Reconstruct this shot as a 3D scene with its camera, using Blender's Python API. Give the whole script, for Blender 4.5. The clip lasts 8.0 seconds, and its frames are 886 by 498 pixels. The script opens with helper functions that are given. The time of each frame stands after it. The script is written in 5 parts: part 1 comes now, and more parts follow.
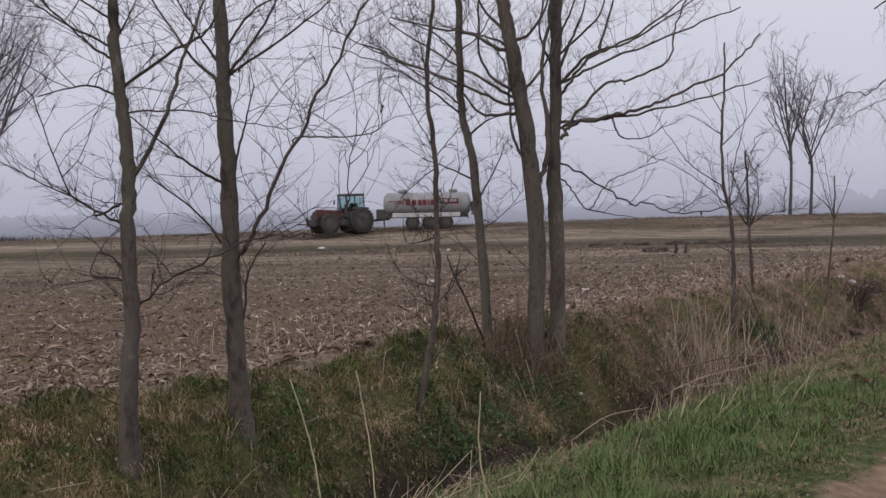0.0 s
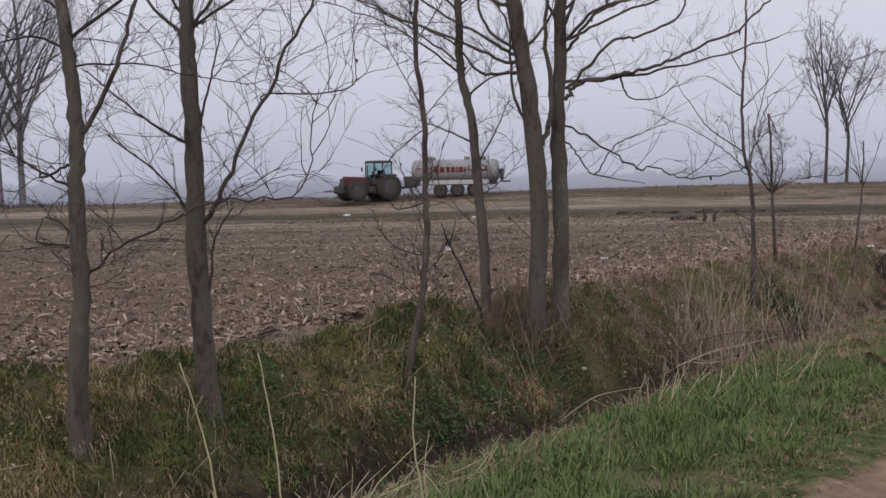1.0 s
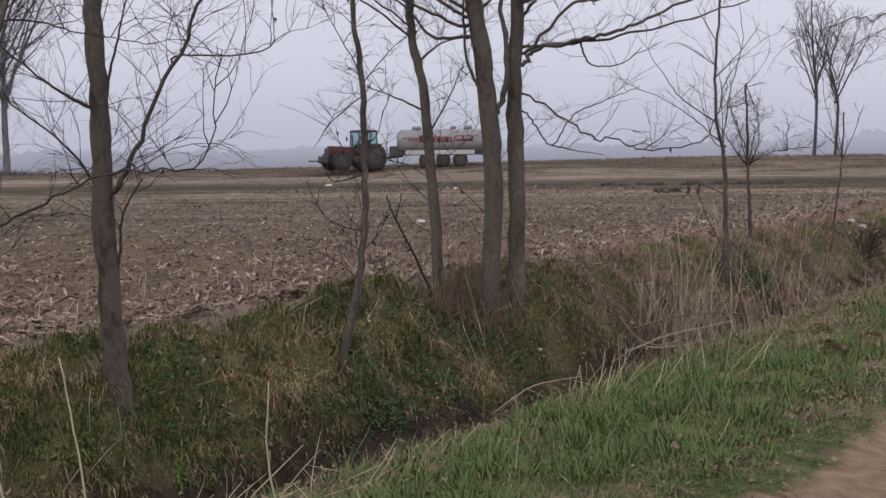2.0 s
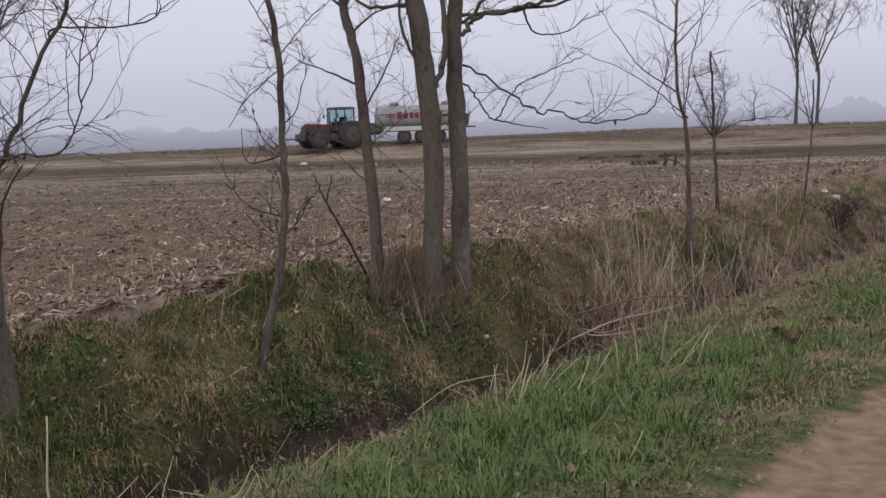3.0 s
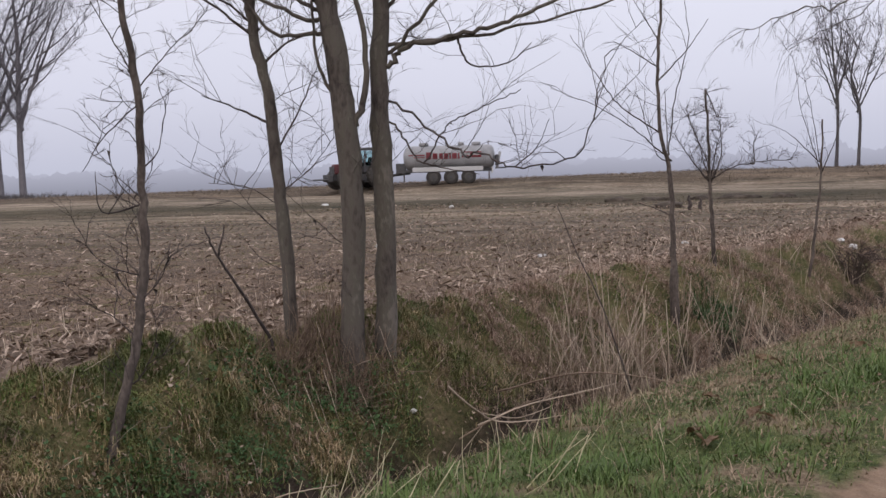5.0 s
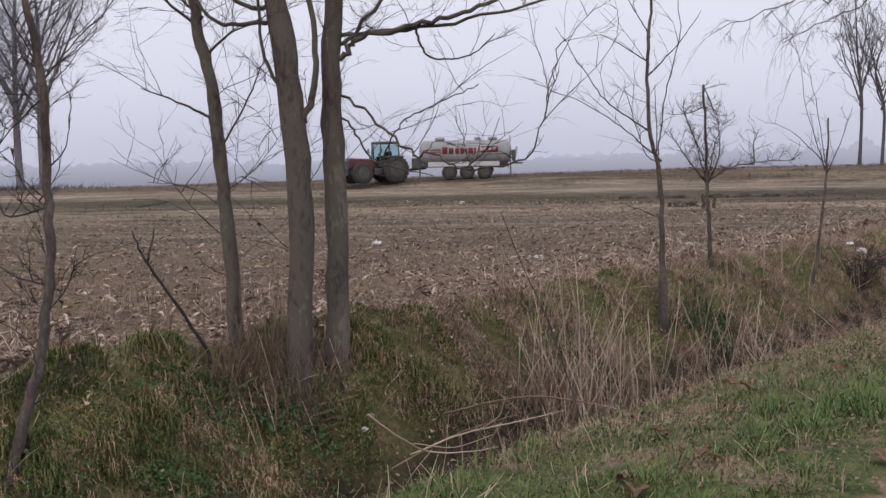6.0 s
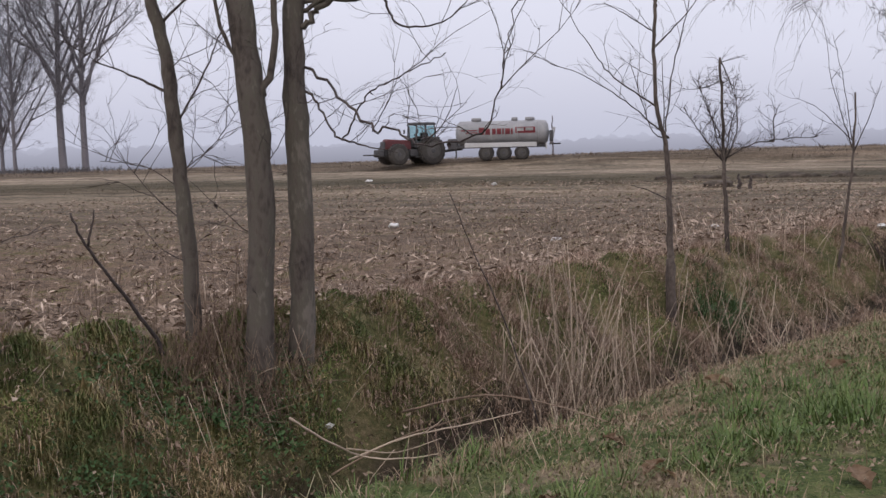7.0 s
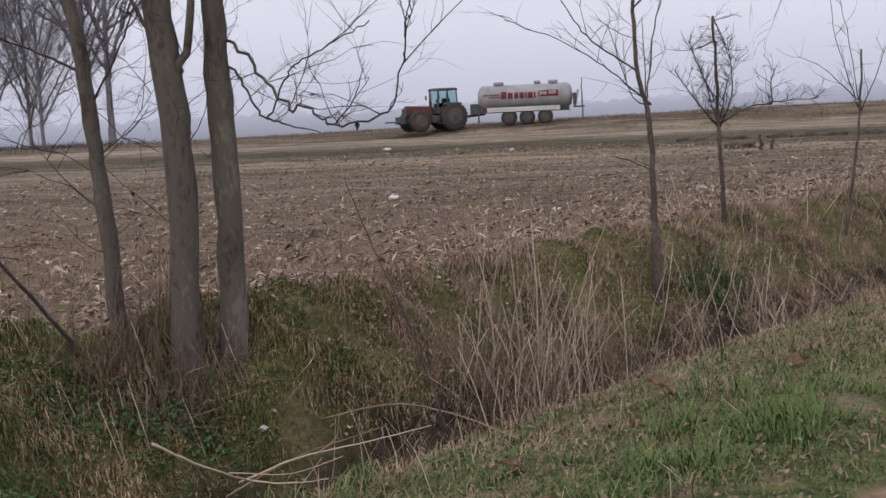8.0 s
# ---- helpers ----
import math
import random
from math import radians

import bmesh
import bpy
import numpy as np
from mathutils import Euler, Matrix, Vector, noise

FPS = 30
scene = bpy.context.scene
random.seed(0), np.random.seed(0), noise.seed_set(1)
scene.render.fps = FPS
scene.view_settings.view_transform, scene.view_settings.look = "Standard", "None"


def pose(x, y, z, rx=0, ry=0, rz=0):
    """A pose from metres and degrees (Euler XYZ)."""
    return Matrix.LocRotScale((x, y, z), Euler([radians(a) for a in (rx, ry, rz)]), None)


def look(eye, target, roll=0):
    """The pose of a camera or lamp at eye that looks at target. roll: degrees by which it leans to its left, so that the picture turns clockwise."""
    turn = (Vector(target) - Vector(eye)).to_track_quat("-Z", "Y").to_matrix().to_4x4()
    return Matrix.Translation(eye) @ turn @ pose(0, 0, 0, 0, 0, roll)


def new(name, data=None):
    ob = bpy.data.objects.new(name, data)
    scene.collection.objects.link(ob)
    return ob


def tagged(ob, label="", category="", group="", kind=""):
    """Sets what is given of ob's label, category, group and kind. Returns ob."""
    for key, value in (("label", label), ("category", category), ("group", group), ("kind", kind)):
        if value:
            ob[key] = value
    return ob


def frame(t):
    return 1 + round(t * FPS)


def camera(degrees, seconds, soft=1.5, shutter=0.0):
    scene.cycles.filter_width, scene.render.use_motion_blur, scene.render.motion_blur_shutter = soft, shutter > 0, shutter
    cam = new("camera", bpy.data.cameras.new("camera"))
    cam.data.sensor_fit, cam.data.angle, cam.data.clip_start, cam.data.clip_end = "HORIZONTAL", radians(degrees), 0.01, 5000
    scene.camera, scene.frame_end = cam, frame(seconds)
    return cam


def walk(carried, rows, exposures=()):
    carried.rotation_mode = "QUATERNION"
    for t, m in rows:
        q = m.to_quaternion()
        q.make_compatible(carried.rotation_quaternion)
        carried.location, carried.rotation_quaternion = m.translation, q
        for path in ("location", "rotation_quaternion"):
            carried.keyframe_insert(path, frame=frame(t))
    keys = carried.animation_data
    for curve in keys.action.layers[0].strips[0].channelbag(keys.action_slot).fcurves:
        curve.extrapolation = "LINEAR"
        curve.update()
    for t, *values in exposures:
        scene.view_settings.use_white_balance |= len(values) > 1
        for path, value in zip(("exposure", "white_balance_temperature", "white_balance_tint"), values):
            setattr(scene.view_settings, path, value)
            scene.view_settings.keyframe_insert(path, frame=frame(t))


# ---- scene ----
cam = camera(41.5, 8.0)
METRES, EYE, TILT, LEAN, TURN = 8.0, 1.6, -1.7, 1.2, 0.0
ROWS = [
    (0.0, 0.0, 0.0, 0.0, -0.0, 0.0, -0.0),
    (0.5, 0.027, 0.0452, -0.0025, 1.43, -0.07, -0.31),
    (1.0, 0.0573, 0.0958, -0.0018, 1.65, -1.58, -0.2),
    (1.5, 0.0894, 0.1431, 0.0, 2.68, -2.57, -0.56),
    (2.0, 0.1171, 0.1923, 0.0023, 1.23, -3.04, -0.5),
    (3.5, 0.2213, 0.3435, 0.0085, 0.91, -4.49, 1.05),
    (4.0, 0.2619, 0.3935, 0.0106, 1.88, -2.72, 1.06),
    (4.5, 0.2966, 0.447, 0.012, 2.28, -2.14, 0.66),
    (6.0, 0.4032, 0.6094, 0.0262, 3.84, -2.53, -0.24),
    (6.5, 0.4407, 0.662, 0.0291, 4.87, -2.42, -0.07),
    (7.0, 0.4745, 0.7134, 0.0238, 6.01, -3.44, -0.11),
    (7.5, 0.513, 0.7742, 0.0327, 6.48, -4.74, 1.0),
    (8.0, 0.557, 0.8269, 0.0368, 7.59, -5.14, 1.22),
]
walk(cam, [(t, pose(0, 0, EYE, TILT, LEAN, TURN) @ pose(METRES * x, METRES * y, METRES * z, 90 + pitch, roll, yaw)) for t, x, y, z, yaw, pitch, roll in ROWS],
     exposures=[(0.0, 0.1), (1.0, 0.16), (2.0, 0.25), (3.5, 0.33), (4.5, 0.4), (8.0, 0.42)])

# ---- world, sun, exposure ----
def overcast():
    w = bpy.data.worlds.new("overcast_sky")
    scene.world = w
    w.use_nodes = True
    nt = w.node_tree
    nt.nodes.clear()
    out = nt.nodes.new("ShaderNodeOutputWorld")
    bg = nt.nodes.new("ShaderNodeBackground")
    sky = nt.nodes.new("ShaderNodeTexSky")
    sky.sky_type, sky.sun_disc = "NISHITA", False
    sky.sun_elevation, sky.sun_rotation = radians(24), radians(200)
    sky.dust_density = 4.0
    tc = nt.nodes.new("ShaderNodeTexCoord")
    sep = nt.nodes.new("ShaderNodeSeparateXYZ")
    ramp = nt.nodes.new("ShaderNodeValToRGB")
    e = ramp.color_ramp.elements
    e[0].position, e[0].color = 0.0, (0.40, 0.41, 0.505, 1)
    e[1].position, e[1].color = 0.9, (0.74, 0.72, 0.80, 1)
    m = e.new(0.07)
    m.color = (0.50, 0.50, 0.60, 1)
    m = e.new(0.2)
    m.color = (0.60, 0.585, 0.665, 1)
    cl = nt.nodes.new("ShaderNodeTexNoise")
    cl.inputs["Scale"].default_value = 2.2
    cl.inputs["Detail"].default_value = 4
    cr = nt.nodes.new("ShaderNodeMapRange")
    cr.inputs["To Min"].default_value, cr.inputs["To Max"].default_value = 0.93, 1.07
    mul = nt.nodes.new("ShaderNodeVectorMath")
    mul.operation = "SCALE"
    low = nt.nodes.new("ShaderNodeVectorMath")
    low.operation = "SCALE"
    low.inputs["Scale"].default_value = 0.012
    add = nt.nodes.new("ShaderNodeVectorMath")
    L = nt.links.new
    L(tc.outputs["Generated"], sep.inputs[0])
    L(sep.outputs["Z"], ramp.inputs[0])
    L(tc.outputs["Generated"], cl.inputs["Vector"])
    L(cl.outputs[0], cr.inputs[0])
    L(ramp.outputs[0], mul.inputs[0])
    L(cr.outputs[0], mul.inputs["Scale"])
    L(sky.outputs[0], low.inputs[0])
    L(mul.outputs[0], add.inputs[0])
    L(low.outputs[0], add.inputs[1])
    L(add.outputs[0], bg.inputs["Color"])
    bg.inputs["Strength"].default_value = SKY_STRENGTH
    L(bg.outputs[0], out.inputs[0])


SKY_STRENGTH = 1.0
overcast()
lamp = bpy.data.lights.new("sun", "SUN")
lamp.energy, lamp.angle, lamp.color = 0.5, radians(25), (1.0, 0.95, 0.9)
sun = new("sun", lamp)
sun.matrix_world = look((0, 0, 30), (6, 22, 0))


# ---- materials ----
def shade(name, stops, scale=4.0, fine=40.0, rough=0.8, bump=0.3, island=0.0, stretch=(1, 1, 1), metal=0.0, spec=0.3, dist=0.01, each=0.0, grain=0.4):
    """A surface whose colour runs through stops by noise at two sizes; island: share of per-piece variation."""
    mt = bpy.data.materials.new(name)
    mt.use_nodes = True
    nt = mt.node_tree
    b = nt.nodes["Principled BSDF"]
    b.inputs["Roughness"].default_value, b.inputs["Metallic"].default_value = rough, metal
    b.inputs["Specular IOR Level"].default_value = spec
    N, L = nt.nodes.new, nt.links.new
    geo = N("ShaderNodeNewGeometry")
    mp = N("ShaderNodeMapping")
    mp.inputs["Scale"].default_value = stretch
    L(geo.outputs["Position"], mp.inputs["Vector"])
    n1, n2 = N("ShaderNodeTexNoise"), N("ShaderNodeTexNoise")
    n1.inputs["Scale"].default_value, n2.inputs["Scale"].default_value = scale, fine
    n1.inputs["Detail"].default_value = n2.inputs["Detail"].default_value = 4
    L(mp.outputs[0], n1.inputs["Vector"])
    L(mp.outputs[0], n2.inputs["Vector"])
    mix = N("ShaderNodeMix")
    mix.inputs[0].default_value = grain
    L(n1.outputs[0], mix.inputs[2])
    L(n2.outputs[0], mix.inputs[3])
    val = mix.outputs[0]
    st = N("ShaderNodeMapRange")
    st.inputs["From Min"].default_value, st.inputs["From Max"].default_value = 0.36, 0.64
    L(val, st.inputs[0])
    val = st.outputs[0]
    if island or each:
        m2 = N("ShaderNodeMix")
        m2.inputs[0].default_value = island or each
        L(val, m2.inputs[2])
        if island:
            L(geo.outputs["Random Per Island"], m2.inputs[3])
        else:
            oi = N("ShaderNodeObjectInfo")
            L(oi.outputs["Random"], m2.inputs[3])
        val = m2.outputs[0]
    r = N("ShaderNodeValToRGB")
    el = r.color_ramp.elements
    for i, c in enumerate(stops):
        p = i / max(1, len(stops) - 1)
        if i < 2:
            k = el[i]
            k.position = p
        else:
            k = el.new(p)
        k.color = (*c, 1)
    if len(stops) > 2:
        for i, c in enumerate(stops):
            el[i].position = i / (len(stops) - 1)
            el[i].color = (*c, 1)
    L(val, r.inputs[0])
    L(r.outputs[0], b.inputs["Base Color"])
    if bump:
        bp = N("ShaderNodeBump")
        bp.inputs["Strength"].default_value, bp.inputs["Distance"].default_value = bump, dist
        L(n2.outputs[0], bp.inputs["Height"])
        L(bp.outputs[0], b.inputs["Normal"])
    return mt


def ground_material():
    """Road dirt, grass verge, ditch earth and stubble field, blended across the line of the ditch."""
    mt = bpy.data.materials.new("ground_soil")
    mt.use_nodes = True
    nt = mt.node_tree
    b = nt.nodes["Principled BSDF"]
    b.inputs["Roughness"].default_value, b.inputs["Specular IOR Level"].default_value = 0.95, 0.15
    N, L = nt.nodes.new, nt.links.new
    geo = N("ShaderNodeNewGeometry")

    def noisy(scale, detail=5):
        n = N("ShaderNodeTexNoise")
        n.inputs["Scale"].default_value, n.inputs["Detail"].default_value = scale, detail
        L(geo.outputs["Position"], n.inputs["Vector"])
        return n.outputs[0]

    def math_(op, a, c):
        n = N("ShaderNodeMath")
        n.operation = op
        for i, v in enumerate((a, c)):
            if isinstance(v, (int, float)):
                n.inputs[i].default_value = v
            else:
                L(v, n.inputs[i])
        return n.outputs[0]

    def ramp(v, stops):
        r = N("ShaderNodeValToRGB")
        el = r.color_ramp.elements
        while len(el) < len(stops):
            el.new(0.5)
        for i, (p, c) in enumerate(stops):
            el[i].position, el[i].color = p, (*c, 1)
        L(v, r.inputs[0])
        return r.outputs[0]

    def mixc(f, a, c, mode="MIX"):
        m = N("ShaderNodeMix")
        m.data_type, m.blend_type = "RGBA", mode
        if isinstance(f, (int, float)):
            m.inputs[0].default_value = f
        else:
            L(f, m.inputs[0])
        L(a, m.inputs[6])
        L(c, m.inputs[7])
        return m.outputs[2]

    def step(v, lo, hi):
        m = N("ShaderNodeMapRange")
        m.interpolation_type = "SMOOTHSTEP"
        m.inputs["From Min"].default_value, m.inputs["From Max"].default_value = lo, hi
        L(v, m.inputs[0])
        return m.outputs[0]

    dot = N("ShaderNodeVectorMath")
    dot.operation = "DOT_PRODUCT"
    dot.inputs[1].default_value = (AX[1][0], AX[1][1], 0)
    L(geo.outputs["Position"], dot.inputs[0])
    across = math_("ADD", dot.outputs["Value"], math_("MULTIPLY", math_("SUBTRACT", noisy(3.0), 0.5), 0.45))
    sep = N("ShaderNodeSeparateXYZ")
    L(geo.outputs["Position"], sep.inputs[0])
    fine, mid, broad = noisy(60), noisy(9), noisy(0.9)
    road = ramp(mid, [(0.3, (0.180, 0.122, 0.084)), (0.55, (0.265, 0.186, 0.130)), (0.75, (0.339, 0.250, 0.176))])
    verge = ramp(math_("ADD", math_("MULTIPLY", mid, 0.5), math_("MULTIPLY", noisy(45), 0.5)), [(0.38, (0.033, 0.045, 0.016)), (0.5, (0.071, 0.095, 0.031)), (0.64, (0.142, 0.140, 0.063))])
    bank = ramp(math_("ADD", math_("MULTIPLY", noisy(2.2), 0.55), math_("MULTIPLY", noisy(22), 0.45)), [(0.36, (0.042, 0.044, 0.020)), (0.46, (0.084, 0.085, 0.035)), (0.56, (0.145, 0.125, 0.064)), (0.68, (0.235, 0.178, 0.11))])
    verge = mixc(step(noisy(1.3), 0.52, 0.66), verge, ramp(noisy(30), [(0.35, (0.12, 0.085, 0.055)), (0.65, (0.26, 0.205, 0.14))]))
    litter = ramp(math_("ADD", math_("MULTIPLY", fine, 0.5), math_("MULTIPLY", noisy(17), 0.5)), [(0.38, (0.061, 0.044, 0.033)), (0.5, (0.126, 0.095, 0.071)), (0.62, (0.263, 0.198, 0.150))])
    patch = ramp(math_("ADD", math_("MULTIPLY", broad, 0.6), math_("MULTIPLY", noisy(3.5), 0.4)), [(0.36, (0.50, 0.45, 0.42)), (0.46, (0.9, 0.86, 0.83)), (0.54, (1.2, 1.12, 1.04)), (0.62, (0.75, 0.84, 0.5))])
    field = mixc(1.0, litter, patch, "MULTIPLY")
    # straw strips and weedy bands across the far field
    yv = math_("ADD", sep.outputs["Y"], math_("ADD", math_("MULTIPLY", math_("SUBTRACT", noisy(0.06), 0.5), 4.0), math_("MULTIPLY", math_("SUBTRACT", noisy(0.35), 0.5), 8.0)))
    near_far = step(yv, 22, 46)
    streak = N("ShaderNodeTexNoise")
    streak.inputs["Scale"].default_value, streak.inputs["Detail"].default_value = 1.0, 6
    wide = N("ShaderNodeMapping")
    wide.inputs["Scale"].default_value = (0.12, 0.9, 1)
    L(geo.outputs["Position"], wide.inputs["Vector"])
    L(wide.outputs[0], streak.inputs["Vector"])
    plain = ramp(math_("ADD", math_("MULTIPLY", streak.outputs[0], 0.5), math_("ADD", math_("MULTIPLY", noisy(2.6), 0.25), math_("MULTIPLY", noisy(9), 0.25))), [(0.40, (0.073, 0.062, 0.047)), (0.47, (0.137, 0.115, 0.089)), (0.53, (0.181, 0.150, 0.118)), (0.61, (0.284, 0.235, 0.189))])
    field = mixc(near_far, field, plain)
    y01 = math_("DIVIDE", yv, 130.0)
    bands = ramp(y01, [(0.22, (1, 1, 1)), (0.30, (0.86, 0.82, 0.78)), (0.385, (0.84, 0.80, 0.74)), (0.412, (1.3, 1.25, 1.15)), (0.44, (1.3, 1.26, 1.18)), (0.456, (0.50, 0.48, 0.41)), (0.50, (0.68, 0.64, 0.55)), (0.53, (0.46, 0.46, 0.37)), (0.59, (0.50, 0.50, 0.41)), (0.628, (0.95, 0.93, 0.86)), (0.648, (1.32, 1.29, 1.22)), (0.735, (1.28, 1.25, 1.19)), (0.755, (0.74, 0.68, 0.62)), (0.92, (0.8, 0.75, 0.7))])
    field = mixc(1.0, field, bands, "MULTIPLY")
    path = ramp(mid, [(0.3, (0.17, 0.125, 0.095)), (0.7, (0.29, 0.225, 0.175))])
    c = mixc(step(across, 1.86, 2.0), road, verge)
    c = mixc(step(across, -2.3, -1.9), verge, c)
    c = mixc(step(across, 4.2, 4.9), c, bank)
    # ditch bottom: wet mud, with the shade of the cut darkened into its colour
    shaded_mud = ramp(mid, [(0.3, (0.022, 0.018, 0.014)), (0.7, (0.07, 0.052, 0.04))])
    wet = math_("MULTIPLY", step(across, 4.7, 5.3), math_("SUBTRACT", 1.0, step(across, 6.95, 7.35)))
    c = mixc(wet, c, shaded_mud)
    c = mixc(step(across, 8.45, 8.75), c, path)
    c = mixc(step(across, 8.85, 9.2), c, field)
    c = mixc(0.35, c, ramp(noisy(240), [(0.35, (0.35, 0.33, 0.3)), (0.65, (1.5, 1.5, 1.5))]), "MULTIPLY")
    L(c, b.inputs["Base Color"])
    bp = N("ShaderNodeBump")
    bp.inputs["Strength"].default_value, bp.inputs["Distance"].default_value = 0.7, 0.03
    L(math_("ADD", fine, math_("MULTIPLY", mid, 2.0)), bp.inputs["Height"])
    L(bp.outputs[0], b.inputs["Normal"])
    return mt


# along the ditch and across it (towards the field)
AX = ((0.570, 0.822), (-0.822, 0.570))
M_GROUND = ground_material()
M_BARK = shade("bark_grey_brown", [(0.050, 0.041, 0.037), (0.084, 0.069, 0.060), (0.114, 0.097, 0.083), (0.107, 0.096, 0.077), (0.165, 0.142, 0.122)], 3.0, 20, 0.92, 1.0, stretch=(1.4, 1.4, 0.55), dist=0.018)
M_TWIG = shade("twig_bark", [(0.035, 0.028, 0.027), (0.065, 0.052, 0.049), (0.105, 0.085, 0.078)], 8, 60, 0.85, 0.2)
M_SAPLING = shade("sapling_bark", [(0.052, 0.041, 0.036), (0.09, 0.072, 0.063), (0.15, 0.122, 0.104)], 5, 40, 0.88, 0.5, stretch=(1, 1, 0.5))
# bark and twigs of the farthest trees: haze put into the colour, paler and bluer
M_HAZEBARK = shade("hazed_poplar_bark", [(0.15, 0.14, 0.155), (0.20, 0.19, 0.205)], 0.6, 5, 0.95, 0)
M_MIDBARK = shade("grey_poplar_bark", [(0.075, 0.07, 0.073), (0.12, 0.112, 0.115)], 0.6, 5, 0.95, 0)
M_HAZETWIG = shade("hazed_twig_bark", [(0.19, 0.185, 0.205), (0.26, 0.25, 0.275)], 0.6, 5, 0.95, 0)
M_GRASS = shade("verge_grass", [(0.050, 0.072, 0.022), (0.085, 0.120, 0.035), (0.135, 0.160, 0.053), (0.195, 0.190, 0.082), (0.31, 0.27, 0.140)], 1.3, 6, 0.7, 0, island=0.2, grain=0.45)
M_TUFT = shade("lush_grass", [(0.062, 0.104, 0.028), (0.098, 0.150, 0.040), (0.155, 0.195, 0.064)], 2, 9, 0.65, 0, island=0.4)
M_WEED = shade("olive_weeds", [(0.12, 0.115, 0.045), (0.19, 0.175, 0.07), (0.28, 0.23, 0.12)], 1.5, 8, 0.8, 0, island=0.5)
M_FARWEED = shade("far_dry_weeds", [(0.120, 0.095, 0.076), (0.175, 0.138, 0.110), (0.25, 0.20, 0.16)], 0.25, 2, 0.9, 0, island=0.25)
M_BANDWEED = shade("olive_far_weeds", [(0.070, 0.064, 0.042), (0.105, 0.094, 0.063), (0.165, 0.142, 0.102)], 0.25, 2, 0.9, 0, island=0.25)
M_BANK = shade("bank_grass", [(0.046, 0.064, 0.023), (0.090, 0.113, 0.039), (0.172, 0.175, 0.069), (0.270, 0.216, 0.110), (0.437, 0.333, 0.201), (0.598, 0.471, 0.299)], 1.3, 5.5, 0.9, 0, island=0.18, grain=0.5)
M_MOSS = shade("bank_moss", [(0.050, 0.087, 0.025), (0.099, 0.150, 0.040), (0.174, 0.220, 0.064), (0.258, 0.263, 0.095)], 1.4, 6, 0.85, 0, island=0.18, grain=0.5)
M_HERB = shade("ditch_herbs", [(0.030, 0.062, 0.022), (0.052, 0.100, 0.034), (0.085, 0.145, 0.048)], 2, 12, 0.7, 0, island=0.4)
M_SUCKER = shade("sucker_bark", [(0.105, 0.070, 0.051), (0.195, 0.138, 0.100), (0.33, 0.25, 0.185)], 3, 15, 0.8, 0, island=0.5)
M_DRY = shade("dry_grass", [(0.12, 0.083, 0.053), (0.21, 0.152, 0.10), (0.33, 0.245, 0.165), (0.48, 0.375, 0.265)], 1.5, 8, 0.8, 0, island=0.55)
M_STRAW = shade("maize_straw", [(0.075, 0.052, 0.038), (0.165, 0.119, 0.089), (0.275, 0.205, 0.155), (0.62, 0.50, 0.405)], 2, 10, 0.85, 0, island=0.75)
M_REED = shade("reed_stalk", [(0.227, 0.172, 0.135), (0.350, 0.276, 0.216), (0.515, 0.414, 0.324), (0.742, 0.621, 0.486)], 3, 15, 0.75, 0, island=0.75)
M_BROWN = shade("brown_dead_grass", [(0.129, 0.087, 0.065), (0.263, 0.186, 0.141), (0.414, 0.300, 0.230), (0.650, 0.504, 0.392)], 1.8, 7, 0.85, 0, island=0.4, grain=0.5)
M_PALE = shade("pale_stem", [(0.371, 0.325, 0.198), (0.567, 0.502, 0.333)], 3, 15, 0.7, 0, island=0.5)
M_LEAF = shade("fallen_leaf", [(0.10, 0.068, 0.042), (0.17, 0.122, 0.080), (0.30, 0.235, 0.165)], 3, 20, 0.8, 0, island=0.7)
M_OAK = shade("brown_dead_leaf", [(0.14, 0.088, 0.055), (0.25, 0.165, 0.105), (0.37, 0.265, 0.18)], 14, 60, 0.75, 0.3, each=0.5)
M_DARKTWIG = shade("hole_shade_stem", [(0.06, 0.045, 0.04), (0.11, 0.08, 0.07)], 4, 20, 0.85, 0)
M_WHITE = shade("white_rubbish", [(0.5, 0.49, 0.48), (0.65, 0.64, 0.62)], 8, 40, 0.6, 0.2)


# ---- ground ----
def smooth(a, b, v):
    t = np.clip((np.asarray(v, float) - a) / (b - a), 0, 1)
    return t * t * (3 - 2 * t)


def wave(x, y, size, seed):
    """Cheap smooth bumps, about -1 to 1."""
    r = np.random.RandomState(seed)
    v = 0
    for k in range(5):
        a, f, p = r.rand() * 6.28, (0.6 + 0.9 * r.rand()) / size * 6.28, r.rand() * 6.28
        v = v + np.sin((x * np.cos(a) + y * np.sin(a)) * f + p)
    return v / 2.6


PROFILE_N = (-400, -9, -4, -2.0, 0, 1.7, 2.0, 2.5, 3.4, 4.2, 4.6, 5.1, 5.6, 6.35, 6.8, 7.25, 7.6, 8.0, 8.35, 8.7, 9.3, 11, 14, 400)
PROFILE_Z = (-0.1, -0.1, 0.0, -0.02, 0.0, -0.02, 0.03, 0.03, -0.04, -0.17, -0.45, -1.0, -1.45, -1.5, -1.2, -0.76, -0.46, -0.2, -0.06, -0.03, -0.14, -0.28, -0.4, -0.4)


def clumps(x, y, size, seed, lo, hi):
    return smooth(lo, hi, wave(x, y, size, seed))


def mounds(x, y):
    """Mossy humps along the upper bank, 0 to 1."""
    return clumps(x, y, 1.5, 41, 0.0, 0.75)


def hump(s, n, s0, n0, ws, wn):
    return np.exp(-((s - s0) / ws) ** 2 - ((n - n0) / wn) ** 2)


